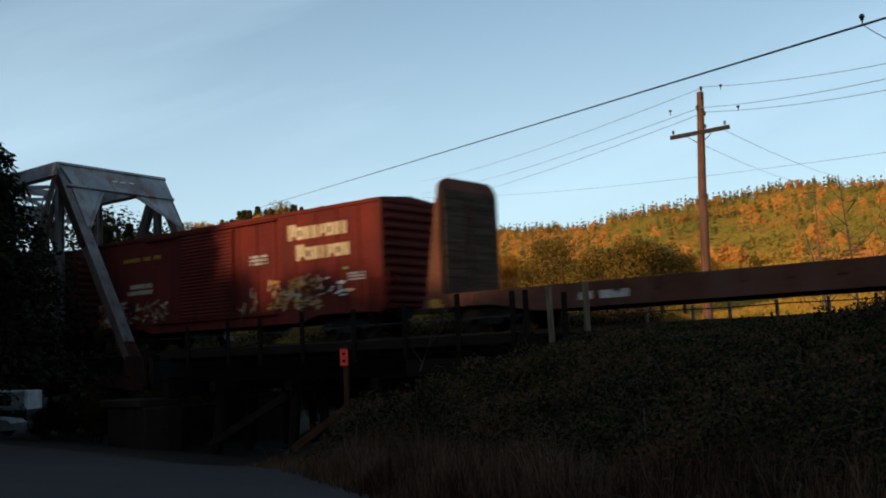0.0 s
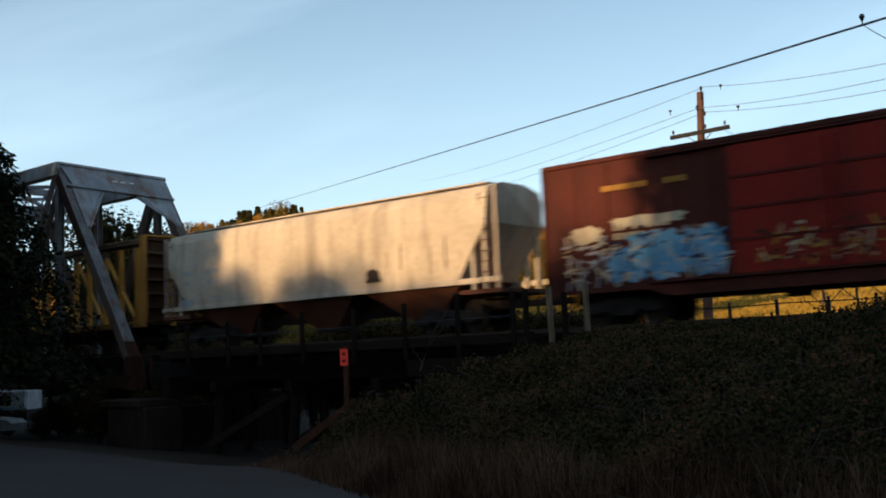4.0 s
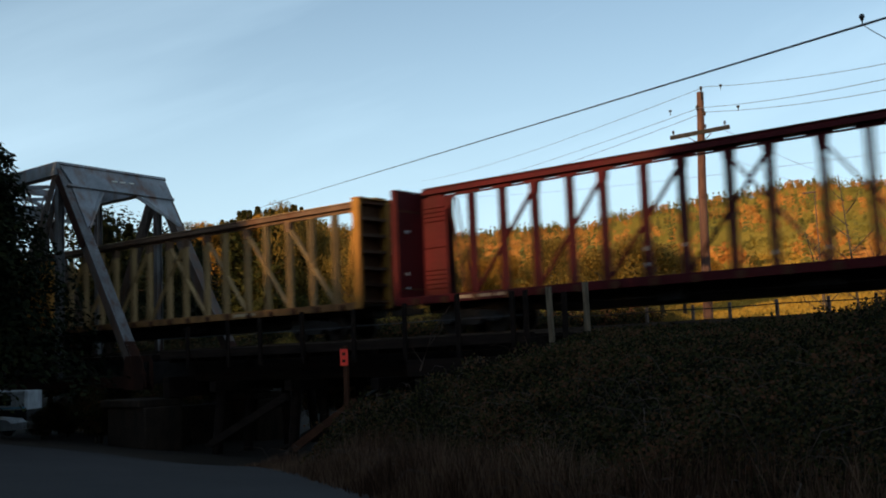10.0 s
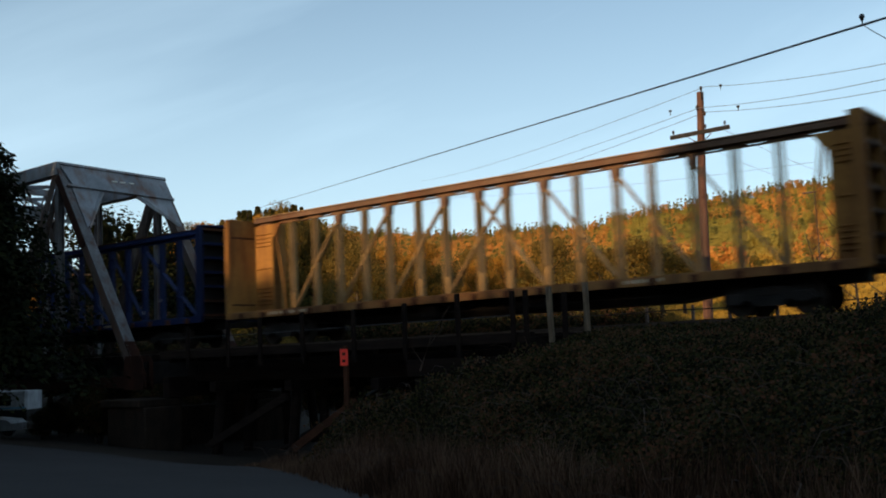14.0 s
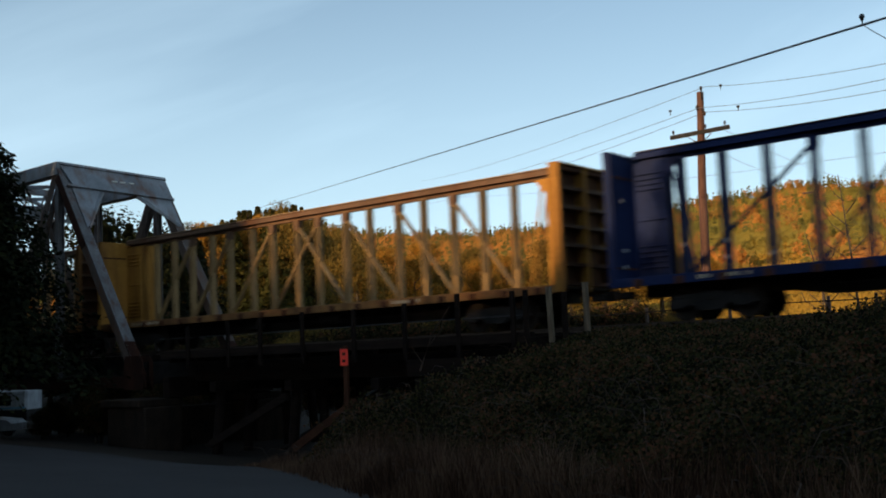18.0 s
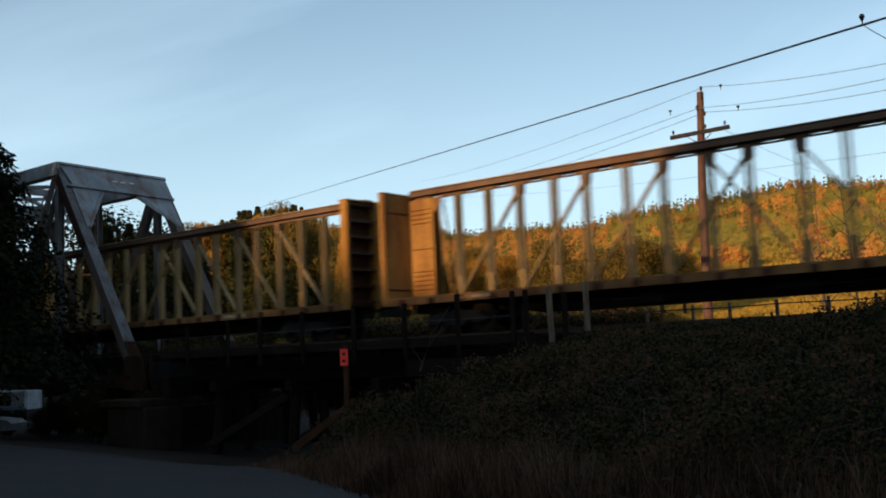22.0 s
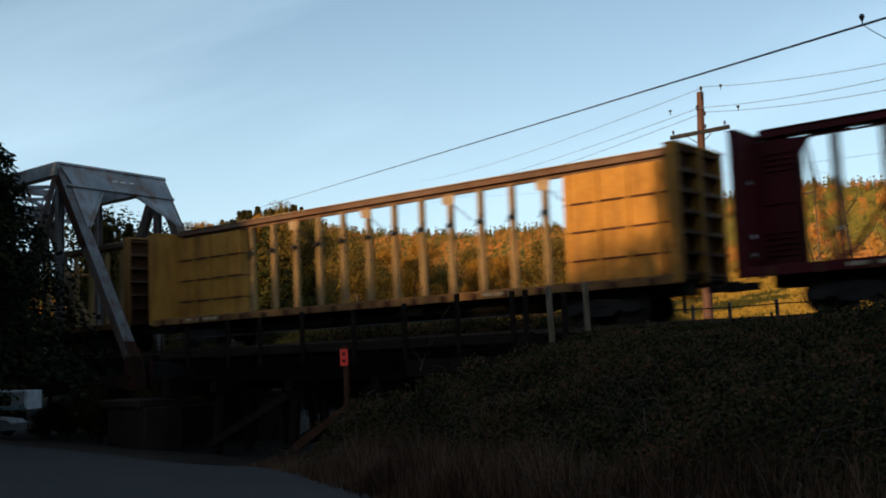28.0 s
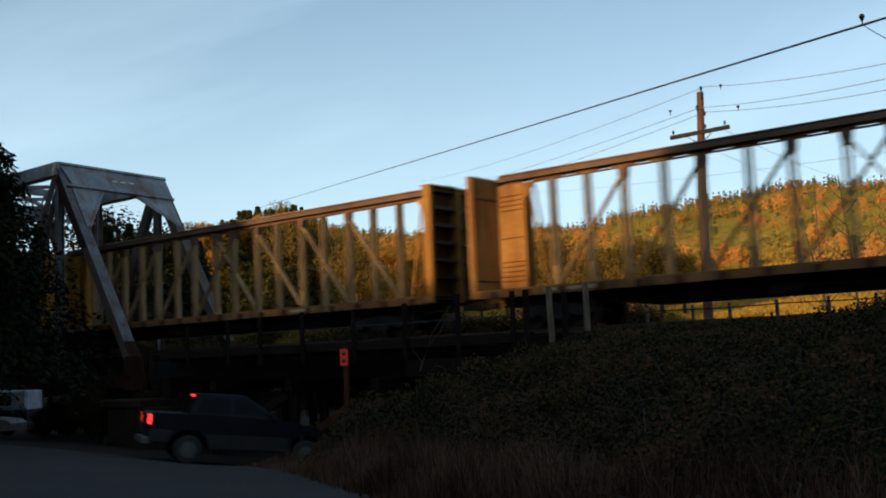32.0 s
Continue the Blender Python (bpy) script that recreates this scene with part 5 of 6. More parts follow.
def place(px_tan, depth):
    """Plan point at a tangent right of the view's axis and a depth."""
    m = HOLD
    fwd = Vector((-math.sin(radians(TURN)), math.cos(radians(TURN))))
    rgt = Vector((fwd.y, -fwd.x))
    q = Vector((EYE.x, EYE.y)) + fwd * depth + rgt * (px_tan * depth)
    return q.x, q.y


# beyond the bridge
rnd = random.Random(5)
for i, (t, d, hgt, kind) in enumerate(((-.335, 92, 16, "olive"), (-.315, 80, 13.5, "fir"), (-.295, 96, 14.5, "olive"), (-.275, 84, 13.0, "olive"), (-.252, 120, 16.5, "autumn"), (-.238, 105, 14.5, "fir"), (-.222, 126, 17.5, "olive"), (-.205, 118, 17, "fir"),
                                       (-.188, 124, 18.6, "fir"), (-.172, 120, 18.8, "fir"), (-.158, 128, 19.5, "fir"), (-.146, 118, 16.5, "fir"), (-.21, 130, 18, "fir"), (-.18, 132, 19, "fir"), (-.165, 116, 17, "fir"),
                                       (-.132, 138, 15.0, "autumn"), (-.118, 150, 14.5, "autumn"), (-.10, 165, 16, "olive"), (-.02, 190, 14, "autumn"), (.03, 175, 13, "olive"), (-.345, 88, 14.5, "fir"), (-.328, 86, 16, "fir"), (-.306, 88, 16.5, "fir"), (-.288, 90, 15.5, "fir"), (-.27, 96, 14, "fir"), (-.228, 134, 17.5, "fir"), (-.215, 138, 18.5, "fir"), (-.198, 136, 19.4, "fir"), (-.193, 126, 18.0, "fir"), (-.178, 138, 20.4, "fir"), (-.168, 134, 20.4, "fir"), (-.152, 140, 21.2, "fir"), (-.143, 136, 19.5, "fir"), (-.137, 146, 20, "fir"), (-.126, 150, 18.5, "fir"))):
    x, y = place(t, d)
    # Trees seen past the portal get the leaf colour with shade put in.
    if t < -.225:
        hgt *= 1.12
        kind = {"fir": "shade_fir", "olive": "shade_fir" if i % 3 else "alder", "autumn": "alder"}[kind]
    if -.216 < t < -.12:
        # the wood's skyline climbs towards the hill
        top = 1.6 + d * float(np.interp(t, (-.216, -.208, -.189, -.167, -.145, -.12), (.145, .146, .154, .158, .159, .142)))
        tree("fir", x, y, (top - float(height(x, y))) * rnd.uniform(.93, .985), 1.5 + .5 * rnd.random(), i % 3)
        continue
    tree(kind, x, y, hgt * ((.78 if t < -.25 else .80) if kind in ("fir", "shade_fir") else .89), (1.35 if kind in ("fir", "shade_fir") else 1.0) + .25 * rnd.random(), i % 3)
# broad crowns that close the wood's edge between the bridge and the hill
for i in range(15):
    t, d = -.262 + .0098 * i, 116 + (i * 7) % 19
    x, y = place(t, d)
    top = 1.6 + d * float(np.interp(t, (-.262, -.208, -.189, -.167, -.145, -.12), (.139, .141, .149, .154, .155, .138)))
    tree("olive" if i % 3 else "autumn", x, y, (top - float(height(x, y))) * (.93 + .02 * (i % 4)), .62, i % 3, "broadleaf tree turning yellow at the wood's edge")
# groups on the field
for i, (t, d, hgt, kind, wide) in enumerate(((.105, 118, 10.6, "olive", 1.1), (.122, 124, 8.0, "olive", 1.2), (.09, 140, 8.5, "autumn", 1.2), (.155, 110, 8.6, "olive", 1.5), (.185, 108, 9.4, "olive", 1.5), (.21, 112, 8.0, "olive", 1.5), (.232, 115, 7.0, "autumn", 1.4), (.14, 130, 8.0, "autumn", 1.3), (.255, 130, 6.5, "autumn", 1.3), (.06, 135, 9, "autumn", 1.2), (.035, 128, 8.5, "autumn", 1.2), (.0, 122, 8.0, "olive", 1.2), (-.03, 118, 9.0, "autumn", 1.2), (-.06, 112, 9.5, "autumn", 1.1), (-.085, 105, 10, "olive", 1.1))):
    x, y = place(t, d)
    tree(kind, x, y, hgt, wide, i % 3, group="trees on the field")
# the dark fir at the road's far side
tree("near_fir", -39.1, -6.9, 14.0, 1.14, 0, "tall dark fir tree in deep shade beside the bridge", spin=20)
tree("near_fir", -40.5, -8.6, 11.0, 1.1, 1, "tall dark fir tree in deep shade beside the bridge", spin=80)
# Unseen firs added left of the view to keep skylight off the hollow.
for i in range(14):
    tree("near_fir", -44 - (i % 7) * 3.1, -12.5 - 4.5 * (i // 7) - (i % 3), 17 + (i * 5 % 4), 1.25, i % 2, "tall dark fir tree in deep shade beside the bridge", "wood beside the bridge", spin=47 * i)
# under and behind the trestle
# Low scrub added to darken ground that only lies in shade.
for i in range(9):
    x, y = place(-.392 + i * .0085, 47 + (i * 5) % 7)
    tree("shrub", x, y, 1.3 + .25 * (i % 3), 1.6, i % 3, "low scrub added to darken the shaded ground under the bridge", "undergrowth")
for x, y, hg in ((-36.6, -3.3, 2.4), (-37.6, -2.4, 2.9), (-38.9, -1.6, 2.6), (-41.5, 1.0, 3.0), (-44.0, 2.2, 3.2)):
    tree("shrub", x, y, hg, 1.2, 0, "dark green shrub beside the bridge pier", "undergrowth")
# Left plants take the shade-dark leaf colour, the sunlit ones the olive.
for i in range(26):
    x, y = place(-.30 + i * .0118, 62 + (i * 7) % 17)
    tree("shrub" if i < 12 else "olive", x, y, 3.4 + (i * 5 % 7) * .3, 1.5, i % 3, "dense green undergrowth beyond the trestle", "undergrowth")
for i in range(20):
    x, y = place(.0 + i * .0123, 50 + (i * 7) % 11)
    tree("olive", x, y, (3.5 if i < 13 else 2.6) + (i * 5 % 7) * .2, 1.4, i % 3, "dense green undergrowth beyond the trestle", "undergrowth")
# Added row that darkens the shaded gap below the cars.
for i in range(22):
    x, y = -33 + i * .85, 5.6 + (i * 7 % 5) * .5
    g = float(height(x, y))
    tree("shrub" if x < -16.5 else "olive", x, y, min(3.4 - g, 4.8) * (.95 + .04 * (i % 3)) * (1.0 if x < -17.5 else .72), 1.15, i % 3, "dense undergrowth added to darken the gap behind the trestle", "undergrowth")
# Added row that stands as a dark backing for the vehicles.
for i in range(16):
    x, y = place(-.50 + i * .0145, 74 + (i * 5) % 9)
    tree("shrub", x, y, 6.0 + (i * 5 % 7) * .3, 1.3, i % 3, "dense thicket added to darken the ground behind the parked vehicles", "undergrowth")


def far_woods():
    """Wooded hillside: thousands of small crowns in three joined sheets."""
    rng = np.random.default_rng(9)
    for name, kind, count, m, lab in (("hillside_woods", "broad", 7400, M_FARWOOD, "sunlit autumn woods on the far hillside"), ("hillside_firs", "fir", 3400, M_FARFIR, "sunlit firs on the far hillside"), ("hillside_scrub", "scrub", 6400, M_SLOPE, "yellowing scrub on the far hillside's shoulder")):
        az = rng.uniform(-27, 27, count) if kind != "scrub" else rng.uniform(2, 27, count)
        r = 215 + (420 if kind == "fir" else 385) * rng.random(count) ** .8
        if kind == "fir":
            r = np.where(rng.random(count) < .42, 570 + 60 * rng.random(count), r)
        a = np.radians(az - TURN)
        x, y = EYE.x + r * np.sin(a), EYE.y + r * np.cos(a)
        keep = ~((az > 12) & (r < 300) & (rng.random(count) < .85)) & ~((az > 19) & (r < 400) & (rng.random(count) < .6))
        shoulder = smooth((az - 3.0) / 7.0) * (r > 250)
        if kind != "scrub":
            patch = np.array([noise.noise(Vector((p * .011, q * .011, 4.0))) for p, q in zip(x, y)])
            keep &= ~((rng.random(count) < shoulder * (.93 if kind == "broad" else .80)) & (r < 590) & (patch < .5))
        x, y, r = x[keep], y[keep], r[keep]
        z = height(x, y)
        temps = []
        for v in range(4):
            if kind == "fir":
                c, nrm = conifer_points(rng, 1.0, .23, 100, .05)
            else:
                c, nrm = broad_points(rng, 1.0, .5, 98, 7, .0, .7)
            # Leaf cards lean to the sun so the crowns shade evenly.
            temps.append((c, nrm * (.4 if kind != "scrub" else .22) + np.array([-.1, -.55, .38])))
        cs, ns, ss = [], [], []
        for i in range(len(x)):
            c, nrm = temps[i % 4]
            s = rng.uniform(5.5, 10.5) if kind == "fir" else (rng.uniform(4.0, 8.0) if kind == "broad" else rng.uniform(2.6, 5.6))
            t = rng.random() * 6.28
            ro = np.array([[math.cos(t), -math.sin(t), 0], [math.sin(t), math.cos(t), 0], [0, 0, 1]])
            wide = np.array([1.0, 1.0, 1.0]) if kind != "scrub" else np.array([1.5, 1.5, .75])
            cs.append(c * wide @ ro.T * s + np.array([x[i], y[i], z[i] - .3]))
            ns.append(nrm)
            ss.append(np.full(len(c), s * (.115 if kind == "fir" else (.15 if kind == "broad" else .15))) * rng.uniform(.7, 1.3, len(c)))
        me = leaves_mesh(name, np.concatenate(cs), np.concatenate(ns), np.concatenate(ss), m, .6 if kind == "fir" else .85, 3)
        tagged(new(name, me), lab, "woods", kind="stuff")


far_woods()


def field_growth():
    rng = np.random.default_rng(77)
    for name, lo, hi, r0, r1, n, m, size, lab in (("field_grass", -5, 27, 52, 330, 90000, M_FIELD_BLADES, .5, "tall golden grass on the sunlit field"), ("bracken", 19.5, 27, 230, 330, 14000, M_BRACKEN, .8, "rust-red bracken on the cleared slope")):
        az = rng.uniform(lo, hi, n)
        r = r0 + (r1 - r0) * rng.random(n) ** 1.4
        a = np.radians(az - TURN)
        x, y = EYE.x + r * np.sin(a), EYE.y + r * np.cos(a)
        ok = y > 9
        x, y, r = x[ok], y[ok], r[ok]
        s = size * rng.uniform(.5, 1.3, len(x)) * np.clip(r / 120, .6, 1.6)
        cen = np.stack([x, y, height(x, y) + s * .25], 1)
        nrm = np.stack([rng.normal(size=len(x)), rng.normal(size=len(x)) - .5, rng.normal(scale=.25, size=len(x)) + .15], 1)
        tagged(new(name, leaves_mesh(name, cen, nrm, s, m, .8, 6)), lab, "grass", kind="stuff")


field_growth()


def canopy(x, y):
    """Height of the top of the bramble thicket."""
    v = np.array([1.25 * noise.noise(Vector((a * .5, b * .5, 3.1))) + .7 * noise.noise(Vector((a * 1.9, b * 1.9, 7.7))) for a, b in zip(x, y)])
    foot = np.interp(x, FOOT_X, FOOT_Y)
    edge = smooth((y - foot - .5) / 2.2) * smooth((-2.9 - y) / .8) * smooth((x + 20.5) / 2.5)
    crest = np.interp(x, (-22, -20.5, -19.2, -18.0, -17.0, -16.4, -15.3, -14.5, -13.6, -12.6, -12.0, -11, -9, -6.9, -6.2, -5.6, -5.0, 0), (-.4, .25, .85, 1.0, .75, .55, .62, 1.0, 1.3, 1.52, 1.6, 1.64, 1.66, 1.72, 1.85, 2.05, 2.25, 2.35))
    g = height(x, y)
    return np.maximum(np.minimum(g + (np.maximum(.7 + .5 * v, .12) + .9 * np.exp(-((x + 16.6) ** 2 / 5 + (y + 8.0) ** 2 / 10)) + .5 * np.exp(-((x + 4.9) ** 2 / 1.2 + (y + 8.5) ** 2 / 4))) * edge, crest + .26 * v), g + .04 * edge)


def brambles():
    rng = np.random.default_rng(21)
    n = 400000
    x = rng.uniform(-23, -1.0, n)
    y = -19.5 + 16.6 * rng.random(n)
    ok = (x < -.20 * (y + 26.25) + 1.5) & (x > -.98 * (y + 26.25) - 1.5) & (x > -21 - .0 * y)
    x, y = x[ok], y[ok]
    ch = canopy(x, y) - height(x, y)
    keep = ch > .03
    x, y, ch = x[keep], y[keep], ch[keep]
    d = rng.random(len(x)) ** 1.8
    z = height(x, y) + ch * (1 - .75 * d) + rng.normal(scale=.05, size=len(x))
    nrm = np.stack([rng.normal(scale=.6, size=len(x)), rng.normal(scale=.6, size=len(x)) - .4, np.full(len(x), .8)], 1)
    cen, nor, siz = [np.stack([x, y, z], 1)], [nrm], [rng.uniform(.03, .078, len(x))]
    # arching canes that stand clear of the mass
    for k in range(420):
        i = rng.integers(len(x))
        a, l = rng.random() * 6.283, rng.uniform(.3, .8)
        t = np.linspace(0, 1, 22)
        top = float(canopy(x[i:i + 1], y[i:i + 1])[0])
        c = np.stack([x[i] + np.cos(a) * l * t, y[i] + np.sin(a) * l * t, top - .1 + l * (1.1 * t - .95 * t * t)], 1) + rng.normal(scale=.035, size=(22, 3))
        cen.append(c), nor.append(rng.normal(size=(22, 3)) + np.array([0, -.3, .7])), siz.append(rng.uniform(.05, .10, 22))
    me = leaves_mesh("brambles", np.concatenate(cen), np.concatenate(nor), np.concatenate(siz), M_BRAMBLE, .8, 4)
    tagged(new("brambles", me), "dense bramble thicket with the bank's shade in its leaf colour", "bushes", kind="stuff")


brambles()


def dry_grass():
    rng = np.random.default_rng(31)
    n = 26000
    x = rng.uniform(-21.5, -1, n)
    y = np.interp(x, FOOT_X, FOOT_Y) + rng.gamma(1.7, .8, n) - .28
    h = rng.uniform(.2, .95, n) * (.5 + .5 * np.array([noise.noise(Vector((a * .8, b * .8, 1))) + .8 for a, b in zip(x, y)])) * np.where(x < -15, .5, 1.0) * (.35 + .65 * smooth((y - np.interp(x, FOOT_X, FOOT_Y) + .2) / 1.0))
    z = height(x, y)
    a = rng.random(n) * 6.283
    w = rng.uniform(.004, .010, n)
    lean = rng.normal(scale=.2, size=(n, 2)) * h[:, None]
    dx, dy = np.cos(a) * w, np.sin(a) * w
    p0 = np.stack([x - dx, y - dy, z - .03], 1)
    p1 = np.stack([x + dx, y + dy, z - .03], 1)
    p2 = np.stack([x + dx * .7 + lean[:, 0] * .4, y + dy * .7 + lean[:, 1] * .4, z + h * .6], 1)
    p3 = np.stack([x - dx * .7 + lean[:, 0] * .4, y - dy * .7 + lean[:, 1] * .4, z + h * .6], 1)
    p4 = np.stack([x + lean[:, 0], y + lean[:, 1], z + h], 1)
    v = np.stack([p0, p1, p2, p3, p4], 1).reshape(-1, 3)
    k = np.arange(n) * 5
    q = np.stack([k, k + 1, k + 2, k + 3], 1)
    t = np.stack([k + 3, k + 2, k + 4], 1)
    me = bpy.data.meshes.new("dry_grass")
    me.from_pydata(v.tolist(), [], q.tolist() + t.tolist())
    me.materials.append(M_DRY_GRASS)
    tagged(new("dry_grass", me), "tall dry straw-coloured roadside grass", "grass", kind="stuff")


dry_grass()


# ---- vehicles ----
def wheel(parent, x, y, r):
    t = part("tyre", Build().tube([(0, -.12, 0), (0, -.09, 0), (0, .09, 0), (0, .12, 0)], [r * .9, r, r, r * .9], 22), M_TYRE, parent, "", pose(x, y, r))
    b = Build()
    b.tube([(0, -.125, 0), (0, .125, 0)], r * .58, 18)
    for k in range(6):
        a = math.pi * k / 3
        b.beam((0, -.135, 0), (math.cos(a) * r * .55, -.135, math.sin(a) * r * .55), .05, .03, up=(0, 1, 0))
    part("rim", b, M_CHROME, t)
    return t


def pickup():
    """Crew-cab pickup; local +x forward, origin on the ground midway between the axles."""
    th = thing("pickup_truck", "dark blue pickup truck with silver lower panels and lit tail lamps", "pickup truck")
    y = .93
    side = [(-2.55, .62), (-2.62, .80), (-2.60, 1.36), (-2.5, 1.40), (-1.05, 1.40), (-.95, 1.42), (1.15, 1.36), (2.2, 1.22), (2.54, 1.06), (2.62, .66), (2.58, .50), (2.50, .50), (2.42, .78), (2.2, .95), (1.85, .95), (1.55, .78), (1.45, .42), (-.9, .42), (-1.0, .78), (-1.25, .95), (-1.65, .95), (-1.95, .78), (-2.05, .50)]
    part("body", Build().prism(side, "y", -y, y), M_TRUCK, th)
    for s in (-1, 1):
        part("lower_panel", Build().prism([(-.88, .46), (1.42, .46), (1.5, .86), (-.96, .86)], "y", min(s * y, s * (y + .012)), max(s * y, s * (y + .012))), M_TRUCK_LOW, th, "silver lower panel")
        part("lower_panel", Build().prism([(-2.60, .62), (-2.08, .58), (-1.95, .92), (-2.60, .98)], "y", min(s * y, s * (y + .012)), max(s * y, s * (y + .012))), M_TRUCK_LOW, th, "silver lower panel")
    cab = part("cab", Build().add([(-1.50, -.91, 1.38), (1.20, -.91, 1.36), (.12, -.72, 2.02), (-1.28, -.72, 2.0), (-1.50, .91, 1.38), (1.20, .91, 1.36), (.12, .72, 2.02), (-1.28, .72, 2.0)], [(0, 1, 2, 3), (4, 7, 6, 5), (0, 4, 5, 1), (1, 5, 6, 2), (2, 6, 7, 3), (3, 7, 4, 0)]), M_TRUCK, th)
    for s in (-1, 1):
        for a in (((-1.30, 1.46), (-.32, 1.46), (-.32, 1.91), (-1.17, 1.91)), ((-.22, 1.46), (.9, 1.46), (.12, 1.91), (-.22, 1.91))):
            part("side_window", Build().add([(u, s * (.917 - (w - 1.37) * .297), w) for u, w in a] + [(u, s * (.905 - (w - 1.37) * .297), w) for u, w in a], [(0, 1, 2, 3), (7, 6, 5, 4), (0, 4, 5, 1), (1, 5, 6, 2), (2, 6, 7, 3), (3, 7, 4, 0)]), M_DARK_GLASS, cab)
        part("tail_lamp", Build().box(-2.635, -2.56, min(s * .80, s * .945), max(s * .80, s * .945), 1.08, 1.36, .01), M_TAIL, th, "glowing red tail lamp")
        part("headlamp", Build().box(2.60, 2.67, min(s * .55, s * .88), max(s * .55, s * .88), .78, .95, .01), M_CHROME, th)
        part("mirror", Build().box(.85, .98, min(s * .94, s * 1.16), max(s * .94, s * 1.16), 1.42, 1.62, .02), M_BLACK, th)
    part("rear_window", Build().add([(-1.49, -.75, 1.46), (-1.49, .75, 1.46), (-1.335, .62, 1.9), (-1.335, -.62, 1.9), (-1.47, -.75, 1.46), (-1.47, .75, 1.46), (-1.315, .62, 1.9), (-1.315, -.62, 1.9)], [(0, 1, 2, 3), (7, 6, 5, 4), (0, 4, 5, 1), (1, 5, 6, 2), (2, 6, 7, 3), (3, 7, 4, 0)]), M_DARK_GLASS, cab)
    part("stop_lamp", Build().box(-1.36, -1.29, -.13, .13, 1.92, 1.97), M_TAIL, cab, "glowing red high stop lamp")
    part("tailgate", Build().box(-2.645, -2.60, -.78, .78, .78, 1.37, .01), M_TRUCK, th)
    part("rear_bumper", Build().box(-2.78, -2.56, -.88, .88, .52, .70, .03), M_CHROME, th, "chrome rear bumper")
    part("front_bumper", Build().box(2.58, 2.78, -.9, .9, .45, .68, .03), M_CHROME, th, "chrome front bumper")
    part("bed_liner", Build().box(-2.5, -1.52, -.78, .78, 1.404, 1.412), M_BLACK, th)
    for x in (-1.45, 2.02):
        for s in (-1, 1):
            w = wheel(th, x, s * .82, .40)
            ROLL.append((w, x, s * .82))
    return th


ROLL = []
TRUCK = pickup()


def camper(x, y, rz):
    th = thing("camper_trailer", "white camper trailer with dark windows parked beyond the bridge", "trailer", pose(x, y, float(height(x, y)), 0, 0, rz))
    part("body", Build().box(-3, 3, -1.1, 1.1, .35, 2.1, .12), M_CARWHITE, th)
    for x0 in (-2.3, -.6, 1.2):
        part("window", Build().box(x0, x0 + .9, -1.112, -1.101, 1.2, 1.75), M_DARK_GLASS, th)
    part("lower_band", Build().box(-3.005, 3.005, -1.105, 1.105, .34, .95, .02), M_BLACK, th, "dark band round the lower body")
    part("stripe", Build().box(-2.9, 2.9, -1.108, -1.102, 1.0, 1.1), M_BLUE, th, "faded blue stripe")
    for s in (-.4, .4):
        part("wheel", Build().tube([(s, -1.0, .33), (s, -.8, .33)], .33, 16), M_TYRE, th)


def sedan(x, y, rz):
    th = thing("parked_car", "white saloon car parked beside the road", "car", pose(x, y, float(height(x, y)), 0, 0, rz))
    side = [(-2.2, .35), (-2.25, .75), (-2.0, .92), (-1.3, .95), (.9, .95), (2.0, .82), (2.2, .65), (2.2, .35)]
    part("body", Build().prism(side, "y", -.85, .85), M_CARWHITE, th)
    part("cabin", Build().add([(-1.45, -.78, .95), (1.0, -.78, .95), (.3, -.6, 1.42), (-.9, -.6, 1.42), (-1.45, .78, .95), (1.0, .78, .95), (.3, .6, 1.42), (-.9, .6, 1.42)], [(0, 1, 2, 3), (4, 7, 6, 5), (0, 4, 5, 1), (1, 5, 6, 2), (2, 6, 7, 3), (3, 7, 4, 0)]), M_DARK_GLASS, th)
    part("roof", Build().box(-.9, .32, -.6, .6, 1.421, 1.45, .01), M_CARWHITE, th)
    for a in (-1.35, 1.35):
        for s in (-.78, .78):
            part("wheel", Build().tube([(a, s - .08, .31), (a, s + .08, .31)], .31, 16), M_TYRE, th)


camper(-58.5, 3.2, 38)
sedan(-48.0, -2.6, 38)


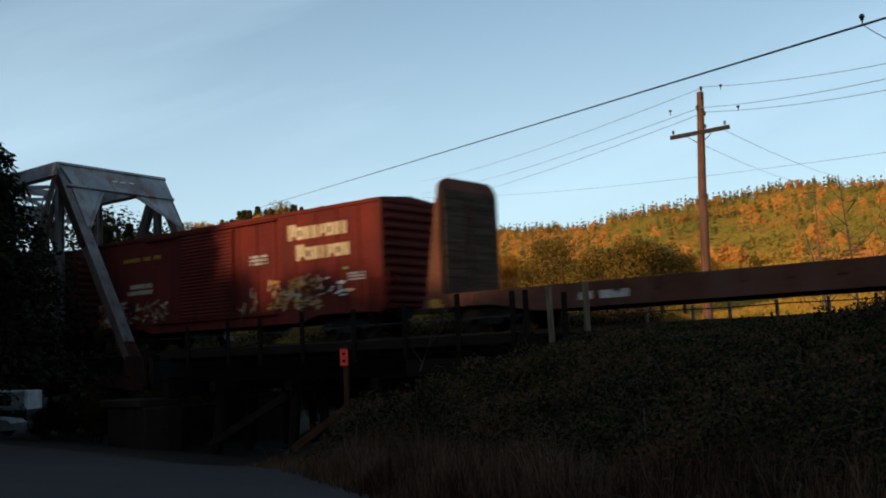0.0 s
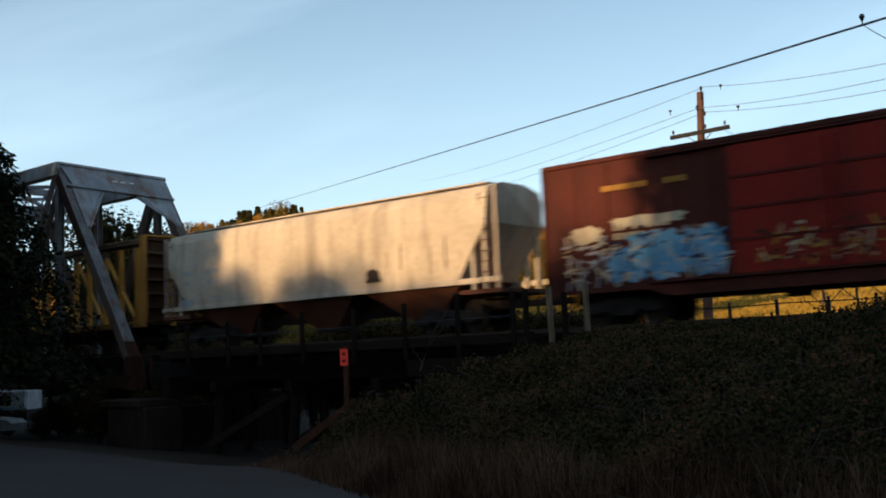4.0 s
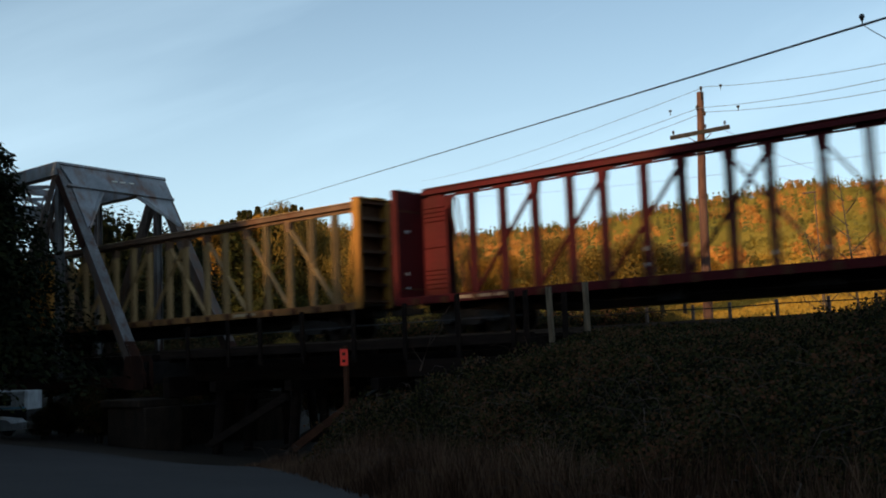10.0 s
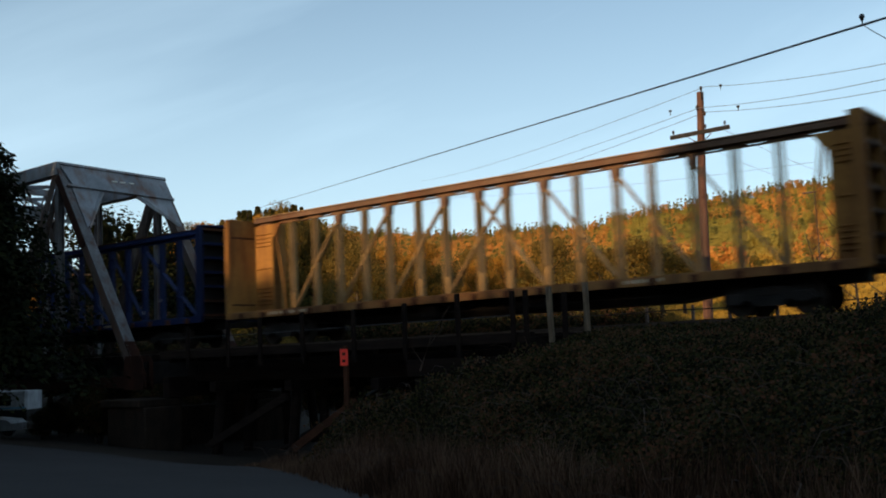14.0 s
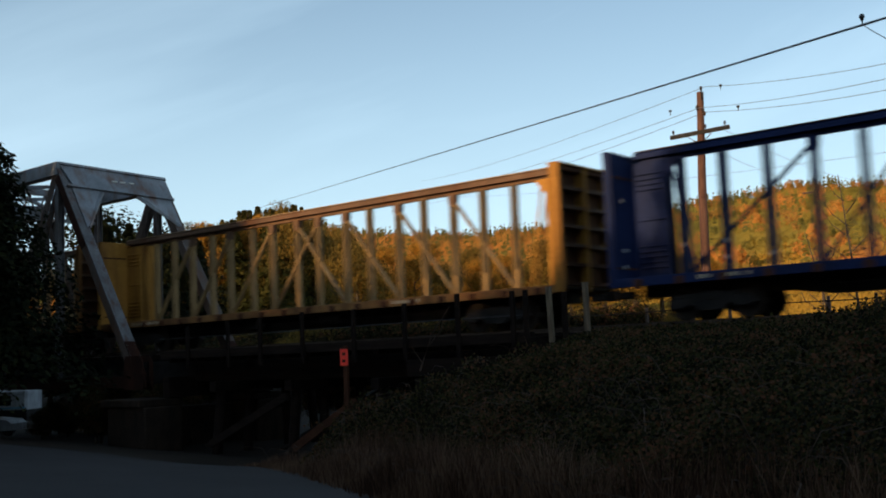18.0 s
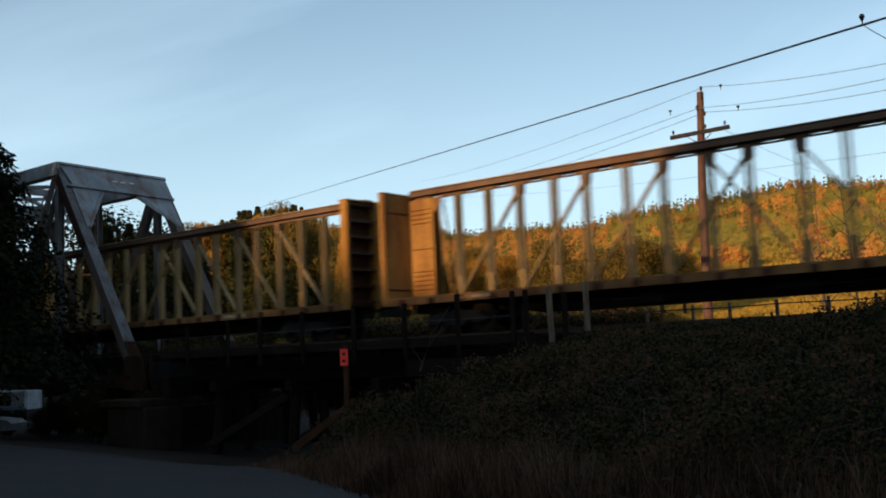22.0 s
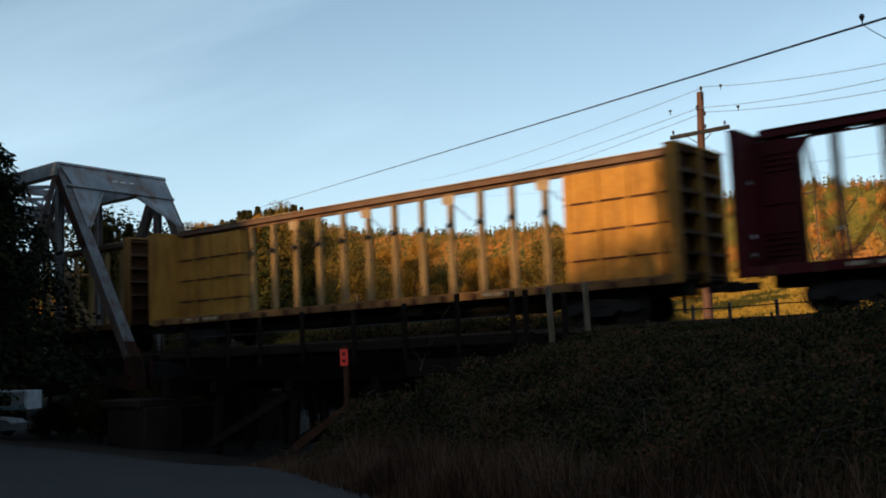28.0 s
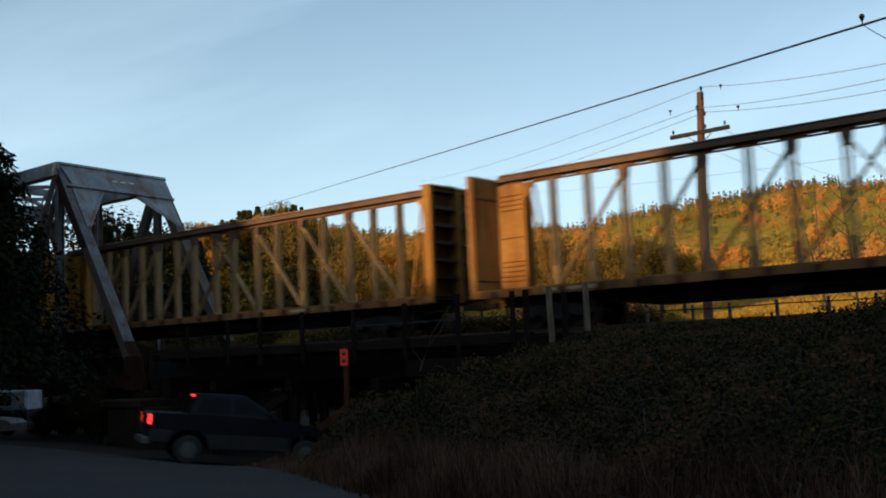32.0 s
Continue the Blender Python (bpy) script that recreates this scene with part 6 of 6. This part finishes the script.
# ---- tall unseen trees added behind the camera to shade the road, the bank and parts of the train ----
def shade_trees():
    rnd = random.Random(3)
    for dist in (84, 92, 62):
        for k in range(46):
            x = -85 + k * 4.2 + rnd.uniform(-1, 1)
            # x is where this tree's shadow meets the track
            top = .158 * dist
            hgt = top + 11 + rnd.uniform(-1, 2)
            if -32.0 < x < -13.0:
                hgt = top + 4.0 + rnd.uniform(-.2, .2)
            elif x > -13.0:
                hgt = top - .5 + rnd.uniform(-1, 1)
            px, py = x + dist * math.sin(radians(SUN_AZ)), -dist * math.cos(radians(SUN_AZ))
            tree("fir" if hgt > 20 else "olive", px, py, hgt, .95 if hgt > 20 else 1.0, k % 3, "tall unseen tree placed across the road to shade the train", "wood across the road")
    # an added leafy row whose tops shade the cars that stand inside the bridge
    for k in range(19):
        x = -67 + k * 2.0 + rnd.uniform(-.4, .4)
        hgt = .158 * 74 + 7.4 + rnd.uniform(-.8, .6) - (0 if x < -33.5 else 1.6)
        tree("olive", x + 74 * math.sin(radians(SUN_AZ)), -74 * math.cos(radians(SUN_AZ)), hgt, .72, k % 3, "tall unseen leafy tree placed to shade the bridge cars", "wood across the road")
    # close rows added along the road's near side to block sun and sky, open where the low sun comes through and where
    # the lane runs
    for y, hgt in ((-34.5, 17), (-40, 18)):
        lane = -29.8 + .682 / .731 * (y + 14.4)
        for k in range(24):
            x = -99 + 3.1 * k + rnd.uniform(-.6, .6)
            if abs(x - lane) < 3.4 or x > -36.0:
                continue
            tree("olive" if k % 3 else "fir", x, y - rnd.random(), hgt + rnd.uniform(-1, 1), .8, k % 3, "tall unseen tree placed to block sun and sky", "wood across the road")
    for k in range(17):
        x = -12.8 + 3.0 * k + rnd.uniform(-.4, .4)
        for y, hgt in ((-34.5, 14.0), (-38.5, 15.0)):
            tree("olive", x + (0 if y > -36 else 1.5), y - rnd.random(), hgt + rnd.uniform(-.8, .8), .8, k % 3, "unseen leafy tree placed beside the road to shade the train", "wood across the road")


shade_trees()


def bare_canes():
    """Leafless dead canes and stems arching out of the thicket."""
    rnd = random.Random(41)
    b = Build()
    for k in range(420):
        if k < 120:
            x, y = rnd.gauss(-17.9, 1.1), rnd.gauss(-5.2, 1.0)
        else:
            x = rnd.uniform(-20, -3)
            y = float(np.interp(x, FOOT_X, FOOT_Y)) + .6 + 5 * rnd.random() ** 1.6
        z = max(float(canopy(np.array([x]), np.array([y]))[0]) - .25, float(height(x, y)))
        a, l = rnd.uniform(0, 6.28), rnd.uniform(.35, 1.0)
        dx, dy = math.cos(a) * l, math.sin(a) * l
        b.tube([(x, y, z), (x + dx * .35, y + dy * .35, z + l * .55), (x + dx * .75, y + dy * .75, z + l * .62), (x + dx, y + dy, z + l * rnd.uniform(.3, .6))], [.008, .006, .005, .003], 4)
    tagged(part("bare_canes", b, M_CANE), "brown leafless bramble canes over the thicket", "canes", kind="stuff")


bare_canes()


def dead_stalk():
    b = Build()
    b.tube([(-18.6, -4.6, 1.2), (-18.2, -4.5, 2.2), (-17.6, -4.4, 2.95)], [.03, .022, .008], 6)
    b.tube([(-18.3, -4.5, 1.9), (-17.9, -4.45, 2.3), (-17.85, -4.4, 2.7)], [.018, .012, .005], 5)
    b.tube([(-18.5, -4.6, 1.4), (-18.9, -4.6, 1.9)], [.015, .005], 5)
    tagged(part("dead_stalk", b, M_CANE), "pale dead stalk standing out of the brambles", "dead stalk")


dead_stalk()


def bare_tree(x, y, hgt, lean, seed):
    rng = random.Random(seed)
    z = float(height(x, y))
    th = thing("bare_tree", "thin leafless sapling behind the track", "tree", pose(x, y, z - .1), "leafless saplings")
    part("trunk", Build().tube([(0, 0, 0), (lean * .4, 0, hgt * .5), (lean, 0, hgt)], [.07, .045, .012], 6), M_BARK, th)
    for k in range(9):
        f = .3 + .62 * k / 9
        s = rng.choice((-1, 1))
        l = (1 - f) * hgt * .45 + .3
        part("branch", Build().tube([(lean * f * f, 0, hgt * f), (lean * f * f + s * l * .5, rng.uniform(-.3, .3), hgt * f + l * .45), (lean * f * f + s * l * .7, rng.uniform(-.4, .4), hgt * f + l * .95)], [.025, .015, .005], 5), M_BARK, th)


bare_tree(-12.6, 14.5, 7.2, -.5, 1)
bare_tree(-13.4, 13.8, 5.0, -.9, 2)
bare_tree(-11.6, 16, 6.2, .3, 3)


def field_lamp():
    x, y = place(.366, 75)
    th = thing("street_lamp", "distant grey street lamp on a thin post", "street lamp", pose(x, y, float(height(x, y))))
    part("post", Build().tube([(0, 0, 0), (0, 0, 10.0)], [.06, .035], 8), M_OLD_STEEL, th)
    part("lamp_head", Build().box(-.9, .1, -.1, .1, 9.95, 10.06, .03), M_OLD_STEEL, th)


field_lamp()


# ---- motion ----
def along(s):
    """Rear right wheel's ground point and heading, s metres before or past the lane's bend."""
    if s < 0:
        return Vector((-29.8, -14.4)) + Vector((.682, .731)) * s, 47.0
    pts = ((0, -29.8, -14.4, 47), (2.74, -28.0, -12.32, 50), (5.47, -26.24, -10.23, 55), (8.55, -24.66, -7.59, 62), (11.5, -23.5, -4.9, 68))
    f = lambda i: float(np.interp(s, [p[0] for p in pts], [p[i] for p in pts]))
    return Vector((f(1), f(2))), f(3)


def truck_at(s):
    p, a = along(s)
    d = Vector((math.cos(radians(a)), math.sin(radians(a))))
    q = p + d * 3.47
    zr, zf = float(height(p.x, p.y)), float(height(q.x, q.y))
    c = p + d * 1.45 + Vector((-d.y, d.x)) * .9
    return pose(c.x, c.y, (zr + zf) / 2 + .05, 0, math.degrees(math.atan2(zr - zf, 3.47)), a)


def truck_way(t):
    """Distance along the lane at t seconds."""
    return float(np.interp(t, (0, 17, 30.2, 30.8, 31.4, 32.0), (-60, -60, .1, 2.85, 5.45, 8.3)))


def motions():
    for car, x0 in CARS:
        walk(car, [(t, pose(x0 + SPEED * t, 0, RAIL)) for t in (0, 8, 16, 24, 32)])
    rate = math.degrees(SPEED / .457)
    times = [2 * k / FPS for k in range(0, 16 * FPS + 1)]
    rows = {}
    for ob, dx in SPIN:
        key = round(dx, 3)
        if key not in rows:
            rows[key] = [(t, pose(dx, 0, .457, 0, rate * t % 360, 0)) for t in times]
        walk(ob, rows[key])
    drive = [0.0] + [17 + .1 * k for k in range(151)]
    walk(TRUCK, [(t, truck_at(truck_way(t))) for t in drive])
    for ob, x, y in ROLL:
        walk(ob, [(t, pose(x, y, .40, 0, math.degrees(truck_way(t) / .40), 0)) for t in drive])


motions()
